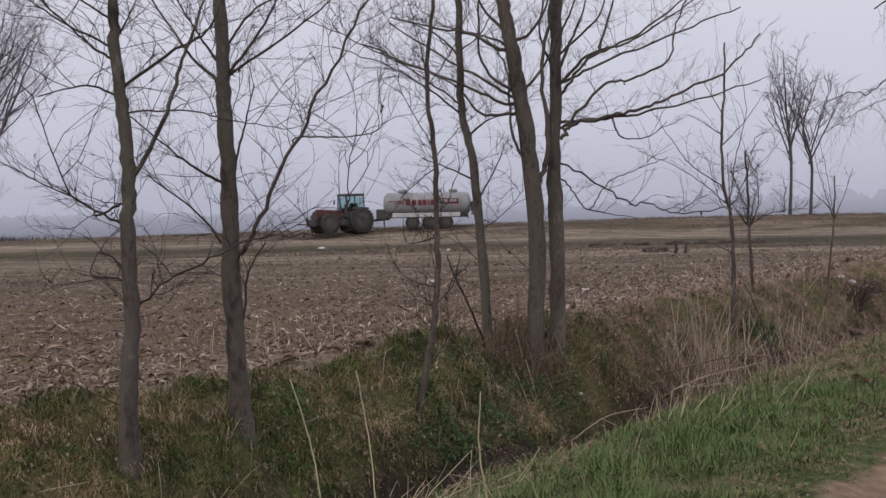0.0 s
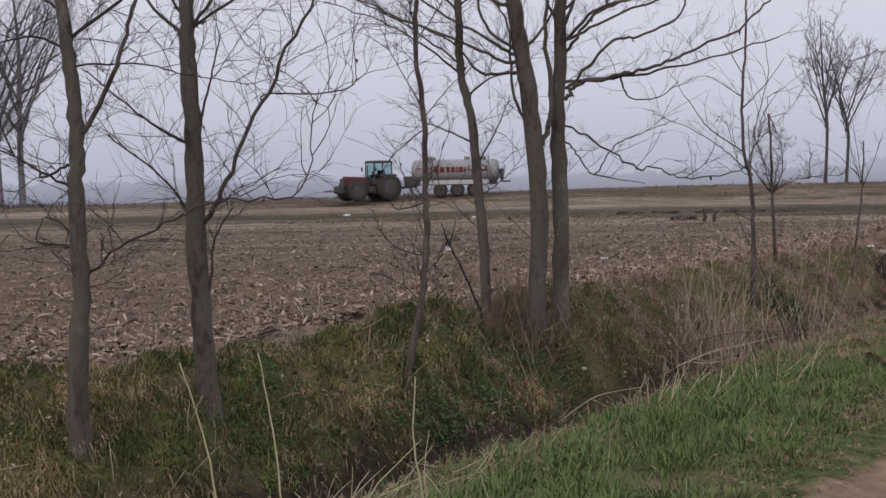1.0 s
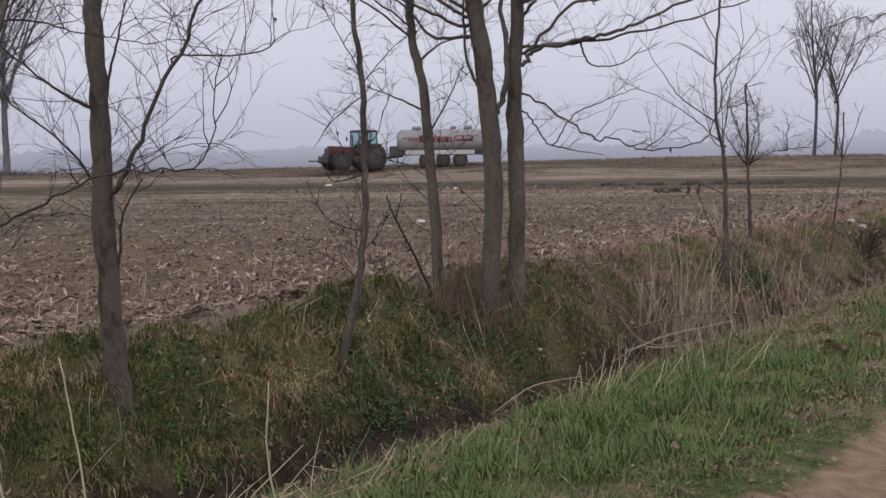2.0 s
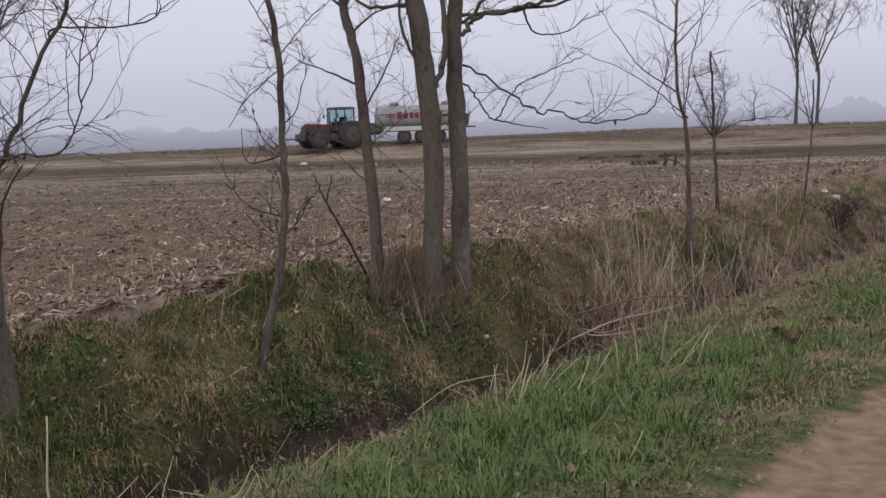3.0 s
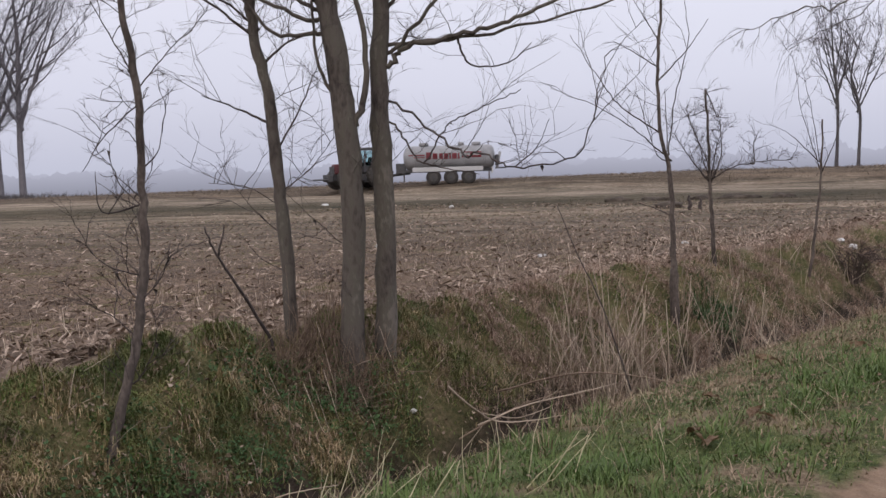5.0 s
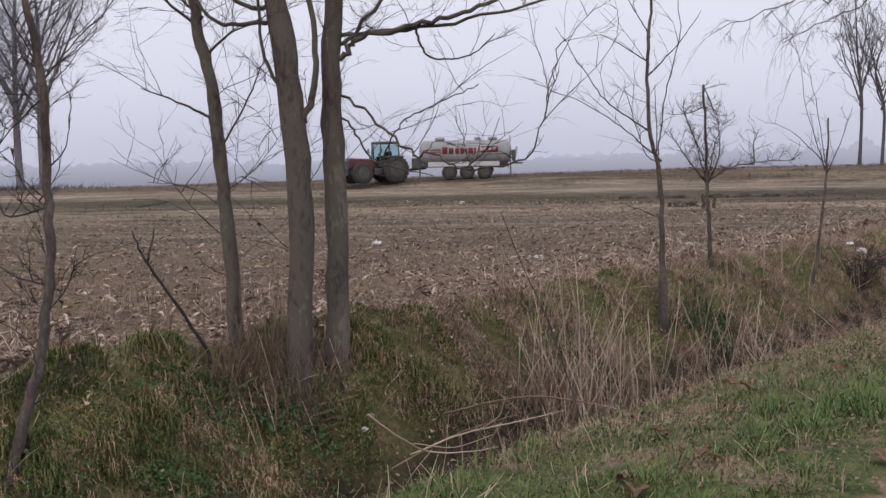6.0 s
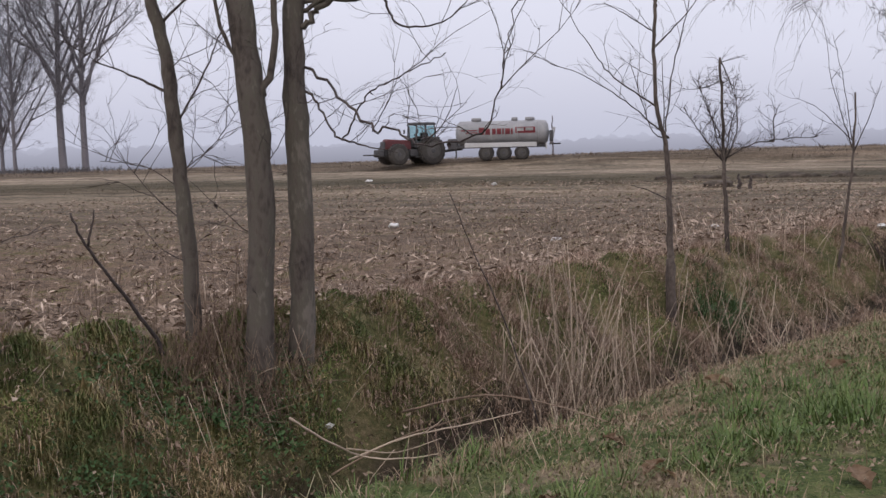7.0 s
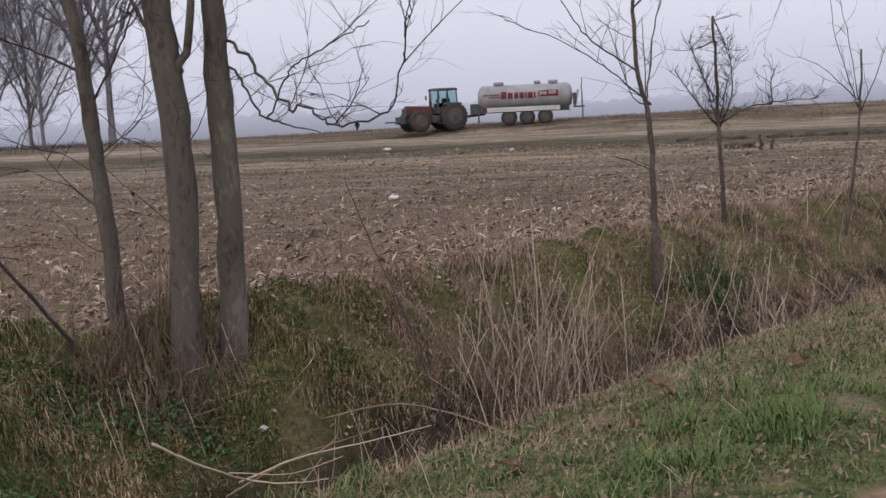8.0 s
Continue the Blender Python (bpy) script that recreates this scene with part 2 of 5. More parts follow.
def lumps(x, y):
    """Rounded cushions a forearm across with gaps between, 0 to 1."""
    return clumps(x, y, 0.8, 16, -0.25, 0.55)


def hollow(s, n):
    """A bare washed-out hollow at the foot of the bank, 0 to 1."""
    return np.clip(1.3 * hump(s, n, 13.9, 6.95, 0.75, 0.33) + 0.9 * hump(s, n, 17.6, 7.1, 0.7, 0.3) + 0.9 * hump(s, n, 9.0, 6.9, 1.2, 0.25), 0, 1)


def ground_z(x, y):
    x, y = np.asarray(x, float), np.asarray(y, float)
    s, n = AX[0][0] * x + AX[0][1] * y, AX[1][0] * x + AX[1][1] * y
    z = np.interp(n + 0.22 * wave(x, y, 5, 3) * smooth(5.4, 6.6, n) * (1 - smooth(8.6, 9.2, n)), PROFILE_N, PROFILE_Z)
    z = z + 0.022 * wave(x, y, 0.9, 5) * smooth(2, 2.6, n) + 0.05 * wave(x, y, 0.55, 7) * smooth(4.4, 5, n) * (1 - smooth(8.1, 8.7, n))
    z = z + (0.11 * lumps(x, y) - 0.05 + 0.03 * wave(x, y, 0.45, 15)) * smooth(6.8, 7.3, n) * (1 - smooth(8.8, 9.2, n)) + 0.08 * wave(x, y, 2.6, 11) * smooth(6.6, 7.4, n) * (1 - smooth(9, 10, n))
    z = z + 0.03 * wave(x, y, 1.3, 9) * smooth(9, 10, n) + 0.008 * wave(x, y, 0.35, 4) * (1 - smooth(1.8, 2, n))
    z = z + 0.14 * mounds(x, y) * (1 - 0.6 * smooth(13.2, 14.2, s)) * smooth(7.0, 7.6, n) * (1 - smooth(8.4, 8.9, n)) + 0.05 * hump(s, n, 12.35, 8.6, 0.5, 0.3)
    z = z - 0.1 * clumps(x, y, 1.1, 44, 0.1, 0.8) * smooth(6.7, 7.0, n) * (1 - smooth(7.5, 7.9, n))
    z = z - 0.3 * hollow(s, n)
    far = smooth(14, 30, n) * smooth(-200, -50, -np.abs(x))
    z = z + far * (0.9 + 0.015 * np.clip(x, -45, 20)) * smooth(94, 102, y + 1.5 * wave(x, x * 0, 30, 2))
    z = z + 0.15 * far * np.exp(-((y - 90) / 1.6) ** 2) + 0.12 * far * np.exp(-((y - 57) / 1.2) ** 2)
    return z - 0.016 * np.clip(y - 112, 0, 520) * smooth(10, 30, n)


def place(s, n):
    return AX[0][0] * s + AX[1][0] * n, AX[0][1] * s + AX[1][1] * n


def mesh_of(name, verts, faces, material, smooth_on=True):
    me = bpy.data.meshes.new(name)
    me.from_pydata(verts, [], faces)
    if material:
        me.materials.append(material)
    if smooth_on:
        me.polygons.foreach_set("use_smooth", [True] * len(me.polygons))
    me.update()
    return me


def build_ground():
    grow = [0.35]
    while sum(grow) < 3500:
        grow.append(grow[-1] * 1.22)
    g = np.cumsum(grow)
    s = np.concatenate([(-3 - g)[::-1], np.arange(-3, 34, 0.14), np.arange(34, 150, 1.0), 150 + g[6:]])
    n = np.concatenate([(1.4 - g)[::-1], np.arange(1.4, 12, 0.1), np.arange(12, 130, 1.1), 130 + g[8:]])
    S, Nn = np.meshgrid(s, n, indexing="ij")
    X, Y = place(S, Nn)
    v = np.stack([X.ravel(), Y.ravel(), ground_z(X, Y).ravel()], 1)
    a = np.arange(len(s) - 1)[:, None] * len(n) + np.arange(len(n) - 1)[None]
    a = a.ravel()
    f = np.stack([a, a + len(n), a + len(n) + 1, a + 1], 1)[:, ::-1]
    ob = new("ground", mesh_of("ground", v.tolist(), f.tolist(), M_GROUND))
    tagged(ob, "dirt track, grass verge, muddy ditch and brown stubble field", "ground", kind="structure")


build_ground()


# ---- blades, litter and other uncountable cover ----
def blades(name, count, srange, nrange, length, width, material, seed, lean=0.5, downhill=0.0, keep=None, label="", category="grass", stiff=False, power=1.0, tuft=None):
    r = np.random.RandomState(seed)
    s = srange[0] + (srange[1] - srange[0]) * r.rand(count) ** power
    n = nrange[0] + (nrange[1] - nrange[0]) * r.rand(count)
    x, y = place(s, n)
    if keep:
        k = keep(s, n, x, y) * (1 - hollow(s, n)) > r.rand(count)
        x, y, n = x[k], y[k], n[k]
    if tuft:
        # each place becomes a tussock: blades fan out from its heart
        of = r.normal(0, tuft[1], (len(x) * tuft[0], 2))
        size = np.repeat(0.6 + 0.7 * r.rand(len(x)), tuft[0])
        x, y = np.repeat(x, tuft[0]) + of[:, 0] * size, np.repeat(y, tuft[0]) + of[:, 1] * size
    c = len(x)
    z = ground_z(x, y) - 0.01
    ln = length[0] + (length[1] - length[0]) * r.rand(c) ** 1.6
    w = width * (0.6 + 0.8 * r.rand(c))
    az = r.rand(c) * 6.283
    d = np.stack([np.cos(az), np.sin(az)], 1)
    if tuft:
        ln = ln * size
        d = d * 0.45 + of / (np.linalg.norm(of, axis=1)[:, None] + 1e-6)
    d[:, 0] += -AX[1][0] * downhill
    d[:, 1] += -AX[1][1] * downhill
    d /= np.linalg.norm(d, axis=1)[:, None] + 1e-6
    tilt = lean * (0.3 + 1.0 * r.rand(c))
    side = np.stack([-d[:, 1], d[:, 0]], 1) * w[:, None] * 0.5
    verts = np.zeros((c, 5, 3))
    for j, (t, ww) in enumerate(((0, 1.0), (0.5, 0.8))):
        bend = np.sin(tilt * (0.5 if not stiff else 1) * 1) * t * ln
        up = np.cos(tilt * 0.5) * t * ln
        for q, sg in ((0, 1), (1, -1)):
            verts[:, 2 * j + q, 0] = x + d[:, 0] * bend + sg * side[:, 0] * ww
            verts[:, 2 * j + q, 1] = y + d[:, 1] * bend + sg * side[:, 1] * ww
            verts[:, 2 * j + q, 2] = z + up
    reach = (np.sin(tilt * 0.5) * 0.5 + np.sin(tilt * (1.4 if not stiff else 0.6)) * 0.5) * ln
    verts[:, 4, 0] = x + d[:, 0] * reach
    verts[:, 4, 1] = y + d[:, 1] * reach
    verts[:, 4, 2] = z + (np.cos(tilt * 0.5) * 0.5 + np.cos(tilt * (1.4 if not stiff else 0.6)) * 0.5) * ln
    for j in (2, 3, 4):
        verts[:, j, 2] = np.maximum(verts[:, j, 2], ground_z(verts[:, j, 0], verts[:, j, 1]) + 0.012)
    i = np.arange(c)[:, None] * 5
    quads = np.concatenate([i, i + 1, i + 3, i + 2], 1).tolist()
    tris = np.concatenate([i + 2, i + 3, i + 4], 1).tolist()
    ob = new(name, mesh_of(name, verts.reshape(-1, 3).tolist(), quads + tris, material))
    return tagged(ob, label, category, kind="stuff")


def flakes(name, count, srange, nrange, length, width, material, seed, lift=0.03, keep=None, label="", category="litter", power=1.0):
    """Strips and leaves that lie about, each folded once along its length."""
    r = np.random.RandomState(seed)
    s = srange[0] + (srange[1] - srange[0]) * r.rand(count) ** power
    n = nrange[0] + (nrange[1] - nrange[0]) * r.rand(count) ** power
    x, y = place(s, n)
    if keep:
        k = keep(s, n, x, y) > r.rand(count)
        x, y = x[k], y[k]
    c = len(x)
    ln = (length[0] + (length[1] - length[0]) * r.rand(c) ** 1.5)[:, None]
    w = (width * (0.5 + r.rand(c)))[:, None]
    az, el = r.rand(c) * 6.283, (r.rand(c) - 0.35) * 0.8
    d = np.stack([np.cos(az) * np.cos(el), np.sin(az) * np.cos(el), np.sin(el)], 1)
    sd = np.stack([-np.sin(az), np.cos(az), (r.rand(c) - 0.5) * 1.2], 1)
    p = np.stack([x, y, ground_z(x, y) + 0.005 + lift * r.rand(c) + np.abs(np.sin(el)) * ln[:, 0] * 0.35], 1)
    up = np.zeros((c, 3))
    up[:, 2] = 1
    v = np.stack([p - d * ln / 2, p - d * ln * 0.1 + sd * w / 2 + up * w * 0.3, p - d * ln * 0.1 - sd * w / 2 + up * w * 0.2, p + d * ln * 0.25 + sd * w * 0.35, p + d * ln * 0.25 - sd * w * 0.35 + up * w * 0.5, p + d * ln / 2 - up * ln * 0.1], 1)
    i = np.arange(c)[:, None] * 6
    t = np.concatenate([i, i + 2, i + 1], 1).tolist() + np.concatenate([i + 3, i + 4, i + 5], 1).tolist()
    q = np.concatenate([i + 1, i + 2, i + 4, i + 3], 1).tolist()
    ob = new(name, mesh_of(name, v.reshape(-1, 3).tolist(), t + q, material, False))
    return tagged(ob, label, category, kind="stuff")


# ---- trees ----
class Shoots:
    """Tapered tubes gathered into one mesh."""

    def __init__(self):
        self.v, self.f = [], []

    def tube(self, pts, radii, sides):
        pts = [Vector(p) for p in pts]
        base = len(self.v)
        for k, p in enumerate(pts):
            d = (pts[min(k + 1, len(pts) - 1)] - pts[max(k - 1, 0)]).normalized()
            u = d.cross(Vector((0.31, 0.95, 0.07))).normalized()
            w = d.cross(u)
            for j in range(sides):
                a = 6.2832 * j / sides
                self.v.append(tuple(p + (u * math.cos(a) + w * math.sin(a)) * radii[k]))
        for k in range(len(pts) - 1):
            for j in range(sides):
                a, b = base + k * sides + j, base + k * sides + (j + 1) % sides
                self.f.append((a, b, b + sides, a + sides))
        self.f.append(tuple(base + (len(pts) - 1) * sides + j for j in range(sides)))
        self.f.append(tuple(base + j for j in reversed(range(sides))))

    def mesh(self, name, material):
        return mesh_of(name, self.v, self.f, material)


def curve_through(pts, steps, rng, wobble):
    """A smooth line through pts, with small kinks."""
    pts = [Vector(p) for p in pts]
    ext = [pts[0] * 2 - pts[1], *pts, pts[-1] * 2 - pts[-2]]
    out = []
    for i in range(1, len(ext) - 2):
        for k in range(steps):
            t = k / steps
            a, b, c, d = ext[i - 1:i + 3]
            p = 0.5 * ((2 * b) + (c - a) * t + (2 * a - 5 * b + 4 * c - d) * t * t + (3 * b - a - 3 * c + d) * t ** 3)
            if k:
                p = p + Vector((rng.uniform(-1, 1), rng.uniform(-1, 1), rng.uniform(-1, 1))) * wobble
            out.append(p)
    out.append(pts[-1])
    return out


class Tree:
    def __init__(self, name, base, seed, label, category="tree", bark=None, twig=None, group=""):
        self.root = new(name)
        self.root.location = base
        tagged(self.root, label, category, group)
        self.rng, self.paths, self.bare = random.Random(seed), [], {}
        self.bark, self.twig = bark or M_BARK, twig or M_TWIG
        self.fine = Shoots()

    def part(self, name, sh, material, label=""):
        ob = new(name, sh.mesh(name, material))
        ob.parent = self.root
        return tagged(ob, label) if label else ob

    def stem(self, pts, r0, r1, name="trunk", swing=None, sides=10, flare=1.5, on=None):
        """A stem given by (sideways, up) offsets from the base; swing: depth gained for each metre sideways."""
        rng = self.rng
        if swing is None:
            swing = rng.uniform(-0.3, 0.3)
        y0 = 0
        if on is not None or (self.paths and name != "trunk"):
            cand = self.paths[on][0] if on is not None else self.paths[0][0]
            y0 = min(cand, key=lambda p: (p.x - pts[0][0]) ** 2 + (p.z - pts[0][1]) ** 2).y
        p3 = [(x, y0 + swing * abs(x - pts[0][0]), z) for x, z in pts]
        if name != "trunk":
            parent = self.paths[on or 0][0]
            a = min(parent, key=lambda v: (v.x - pts[0][0]) ** 2 + 3 * (v.z + 0.04 - pts[0][1]) ** 2)
            if (a - Vector(p3[0])).length > 0.03:
                p3 = [tuple(a), *p3]
        if name == "trunk":
            foot = float(ground_z(self.root.location.x, self.root.location.y)) - self.root.location.z - 0.25
            p3 = [(p3[0][0], 0, min(p3[0][2] - 0.3, foot))] + p3
        reach = (Vector(p3[0]) - Vector(p3[-1])).length
        line = curve_through(p3, 6, rng, 0.013 if name == "trunk" else min(0.008 * reach, 0.2))
        k = len(line) - 1
        rad = [r0 + (r1 - r0) * (i / k) ** 0.9 for i in range(k + 1)]
        if name == "trunk":
            rad = [r * (1 + (flare - 1) * math.exp(-max(0, (line[i].z - p3[1][2])) / 0.25)) * rng.uniform(0.92, 1.08) for i, r in enumerate(rad)]
        sh = Shoots()
        sh.tube(line, rad, sides)
        self.part(name, sh, self.bark if r0 > 0.02 else self.twig)
        self.paths.append((line, rad))
        return len(self.paths) - 1

    def limb(self, *pts, r=0.02, swing=None, on=None, tip=0.32, bare=1.0):
        k = self.stem(list(pts), r, r * tip, "limb", swing, 6, on=on)
        self.bare[k] = bare
        return k

    def shoot(self, p, d, length, r, depth, droop):
        rng = self.rng
        line, k = [p.copy()], 5 if depth else 4
        q, dd = p.copy(), d.normalized()
        for i in range(k):
            dd = (dd + Vector((rng.uniform(-1, 1), rng.uniform(-1, 1), rng.uniform(-1, 1))) * 0.36 + Vector((0, 0, droop * (i + 1) / k))).normalized()
            q = q + dd * length / k
            line.append(q.copy())
        self.fine.tube(line, [r * (1 - 0.7 * i / k) for i in range(k + 1)], 3)
        if depth:
            for i in range(rng.randint(2, 3)):
                j = rng.randint(1, k - 1)
                side = Vector((rng.uniform(-1, 1), rng.uniform(-1, 1), rng.uniform(-0.5, 0.8)))
                self.shoot(line[j], (line[j + 1] - line[j]).normalized() + side * 0.8, length * rng.uniform(0.4, 0.65), r * 0.6, depth - 1, droop)

    def twigs(self, per_metre=3.0, length=0.7, r=0.0045, depth=1, droop=0.0, low=1.6, skip_trunk=False, up=0.4, thin=0.3):
        rng = self.rng
        for k, (line, rad) in enumerate(self.paths):
            if skip_trunk and k == 0:
                continue
            for i in range(1, len(line)):
                seg = line[i] - line[i - 1]
                here = per_metre * (1.5 if rad[i] < 0.018 else 1.0 if rad[i] < 0.05 else 0.55)
                c = here * seg.length * self.bare.get(k, 1.0)
                c = int(c) + (rng.random() < c % 1)
                if line[i].z < low and rng.random() > 0.12:
                    c = 0
                for _ in range(c):
                    p = line[i - 1] + seg * rng.random()
                    a = rng.random() * 6.283
                    side = Vector((math.cos(a), math.sin(a), rng.uniform(-0.2, 0.5)))
                    d = seg.normalized() * (0.7 if k else 0.2) + side + Vector((0, 0, up))
                    self.shoot(p, d, length * rng.uniform(0.35, 1.25), r * rng.uniform(0.7, 1.2), depth, droop)

    def leaves(self, count, material, size=0.03):
        """A few dead leaves that still hang on."""
        rng = self.rng
        me = mesh_of("leaf", [(0, 0, 0), (size * 0.35, 0.01, -size * 0.5), (-size * 0.35, 0.012, -size * 0.45), (0, -0.01, -size * 1.3), (size * 0.05, 0.02, -size * 0.6)], [(0, 4, 1), (0, 2, 4), (1, 4, 3), (4, 2, 3)], material, False)
        for _ in range(count):
            line, _r = rng.choice(self.paths[1:])
            ob = new("leaf", me)
            ob.parent = self.root
            ob.matrix_basis = Matrix.Translation(rng.choice(line[len(line) // 3:])) @ pose(0, 0, 0, rng.uniform(-20, 20), rng.uniform(-25, 25), rng.uniform(0, 360)) @ Matrix.Scale(rng.uniform(0.8, 1.6), 4)

    def done(self):
        if self.fine.f:
            tagged(self.part("crown", self.fine, self.twig, "fine bare twigs"), kind="stuff")
        return self.root


def stalks(name, count, srange, nrange, length, r, material, seed, lean=0.35, bend=0.25, keep=None, label="", category="reeds", spots=None, toward=(0.0, 0.0)):
    """Thin bent stems that stand or lean about, gathered as one cover."""
    rng, sh = random.Random(seed), Shoots()
    for _ in range(count):
        if spots:
            s0, n0, w = rng.choice(spots)
            s, n = s0 + rng.gauss(0, w), n0 + rng.gauss(0, w * 0.6)
        else:
            s, n = rng.uniform(*srange), rng.uniform(*nrange)
        if keep and rng.random() > keep(s, n) or rng.random() < 0.9 * hollow(s, n):
            continue
        x, y = place(s, n)
        a, ln = rng.random() * 6.283, length[0] + (length[1] - length[0]) * rng.random() ** 1.5
        t = abs(rng.gauss(0, lean))
        d = Vector((math.cos(a) * math.sin(t) + toward[0], math.sin(a) * math.sin(t) + toward[1], math.cos(t))).normalized()
        q, line = Vector((x, y, float(ground_z(x, y)) - 0.03)), []
        for k in range(4):
            line.append(q.copy())
            d = (d + Vector((rng.uniform(-1, 1), rng.uniform(-1, 1), rng.uniform(-1, 0.4))) * bend * 0.6).normalized()
            q = q + d * ln / 3
        rr = r * rng.uniform(0.6, 1.3)
        sh.tube(line, [rr, rr * 0.9, rr * 0.75, rr * 0.4], 3)
    return tagged(new(name, sh.mesh(name, material)), label, category, kind="stuff")


def stick(name, pts, r, material, label, category="stick", forks=()):
    """One branch or stem lying or standing by itself; forks are side shoots (points)."""
    rng = random.Random(len(pts) * 7 + int(abs(pts[0][0]) * 100))
    line = curve_through(pts, 5, rng, r * 0.5)
    sh = Shoots()
    sh.tube(line, [r * (1 - 0.6 * i / len(line)) for i in range(len(line))], 6)
    ob = tagged(new(name, sh.mesh(name, material)), label, category)
    for f in forks:
        fl = curve_through(f, 4, rng, r * 0.3)
        s2 = Shoots()
        s2.tube(fl, [r * 0.6 * (1 - 0.6 * i / len(fl)) for i in range(len(fl))], 5)
        new("shoot", s2.mesh("shoot", material)).parent = ob
    return ob


def on_ground(s, n, up=0.0):
    x, y = place(s, n)
    return (x, y, float(ground_z(x, y)) + up)


# ---- the trees on the far bank of the ditch ----
tree = Tree("tree", (-2.62, 9.53, -0.53), 21, "slender bare tree with forked grey-brown trunk on the ditch bank", "tree", group="trees along the ditch")
tree.stem([(0.00, 0.00), (0.02, 0.70), (0.06, 1.35), (0.05, 2.08), (0.07, 2.48), (0.03, 3.00), (-0.01, 3.46), (-0.02, 3.92), (-0.03, 4.60), (-0.02, 5.28)], 0.085, 0.032, swing=0.0)
tree.limb((0.13, 2.52), (0.37, 2.93), (0.53, 3.36), (0.64, 3.63), (0.77, 3.99), r=0.028)
tree.limb((0.07, 3.23), (0.43, 3.48), (0.73, 3.65), (0.90, 3.94), r=0.02)
tree.limb((-0.05, 3.54), (-0.48, 3.78), (-0.84, 4.03), r=0.015)
tree.limb((-0.05, 3.45), (-0.21, 3.56), (-0.39, 3.74), (-0.65, 3.98), r=0.015)
tree.limb((-0.06, 3.78), (-0.24, 3.90), (-0.51, 4.06), r=0.015)
tree.limb((0.05, 3.69), (0.19, 3.96), r=0.015)
tree.limb((-0.01, 2.11), (-0.29, 2.28), (-0.43, 2.44), (-0.66, 3.16), r=0.015)
tree.limb((-0.01, 2.27), (-0.20, 2.18), (-0.29, 2.28), (-0.93, 2.63), r=0.015)
tree.limb((0.09, 1.39), (0.38, 1.64), (0.80, 1.84), (1.17, 1.97), (1.78, 2.05), (1.88, 2.51), (1.94, 2.78), r=0.012)
tree.limb((0.08, 1.48), (-0.01, 1.65), (-0.24, 1.70), (-0.19, 1.88), r=0.015)
tree.limb((0.02, 1.72), (-0.08, 1.83), (-0.21, 1.88), r=0.015)
tree.limb((-0.09, 0.64), (-0.29, 0.75), (-0.70, 0.95), r=0.008)
tree.limb((0.10, 3.01), (0.56, 3.02), (0.88, 2.94), (1.33, 2.86), r=0.01)
tree.limb((-0.01, 3.14), (-0.26, 3.24), (-0.68, 3.16), r=0.015)
tree.limb((0.08, 1.02), (0.36, 1.04), r=0.007)
tree.twigs(per_metre=6.5, length=0.8, depth=2, low=1.3)
tree.leaves(5, M_TWIG)
tree.done()
tree = Tree("tree", (-1.89, 10.70, -0.49), 22, "bare tree with straight grey-brown trunk on the ditch bank", "tree", group="trees along the ditch")
tree.stem([(0.00, 0.00), (-0.03, 0.78), (-0.06, 1.77), (-0.06, 2.39), (-0.08, 3.06), (-0.09, 3.57), (-0.11, 4.09), (-0.13, 4.85), (-0.10, 5.71)], 0.105, 0.045, swing=0.0)
tree.limb((0.03, 1.77), (0.22, 2.10), (0.55, 2.74), (0.92, 3.40), (1.35, 4.16), r=0.03)
tree.limb((-0.16, 2.44), (-0.34, 2.55), (-0.54, 2.71), (-0.89, 3.03), r=0.019)
tree.limb((-0.01, 3.44), (0.32, 3.85), (0.53, 4.28), r=0.024)
tree.limb((-0.16, 3.37), (-0.41, 3.63), (-0.78, 4.20), r=0.024)
tree.limb((-0.02, 3.70), (0.22, 3.98), (0.63, 4.12), r=0.019)
tree.limb((-0.13, 3.52), (-0.30, 3.78), (-0.55, 4.20), r=0.019)
tree.limb((-0.00, 3.42), (0.57, 3.82), (0.99, 4.17), r=0.019)
tree.limb((0.60, 2.81), (1.02, 2.80), (1.33, 2.86), (1.36, 3.03), (1.33, 3.39), r=0.009, on=1)
tree.limb((-0.02, 2.54), (0.09, 2.90), (0.20, 3.31), r=0.019)
tree.limb((-0.10, 1.82), (-0.35, 2.14), (-0.80, 2.51), r=0.019)
tree.limb((0.04, 1.20), (0.10, 1.61), (0.27, 1.87), r=0.019)
tree.twigs(per_metre=6.0, length=0.95, depth=2, low=1.5)
tree.leaves(7, M_TWIG)
tree.done()
tree = Tree("sapling", (-0.36, 12.45, -0.98), 23, "thin bare sapling with leaning stem rooted in the ditch bank", "sapling", group="trees along the ditch", bark=M_SAPLING)
tree.stem([(0.00, 0.00), (0.03, 0.31), (0.11, 0.72), (0.22, 1.28), (0.28, 1.90), (0.29, 2.58), (0.28, 3.26), (0.22, 3.82), (0.23, 4.31), (0.30, 4.93), (0.34, 5.66)], 0.05, 0.018, swing=1.3)
tree.limb((0.29, 3.20), (0.51, 3.47), (0.70, 3.66), r=0.009)
tree.limb((0.27, 3.31), (0.05, 3.70), (-0.18, 4.20), r=0.009)
tree.limb((0.29, 1.77), (0.04, 1.84), (-0.14, 1.97), (-0.23, 2.16), r=0.009)
tree.limb((0.28, 3.08), (-0.03, 2.84), (-0.22, 2.59), r=0.009)
tree.limb((0.23, 3.82), (0.16, 4.38), (0.02, 4.93), r=0.009)
tree.limb((0.28, 2.33), (-0.04, 2.28), (-0.08, 2.59), r=0.009)
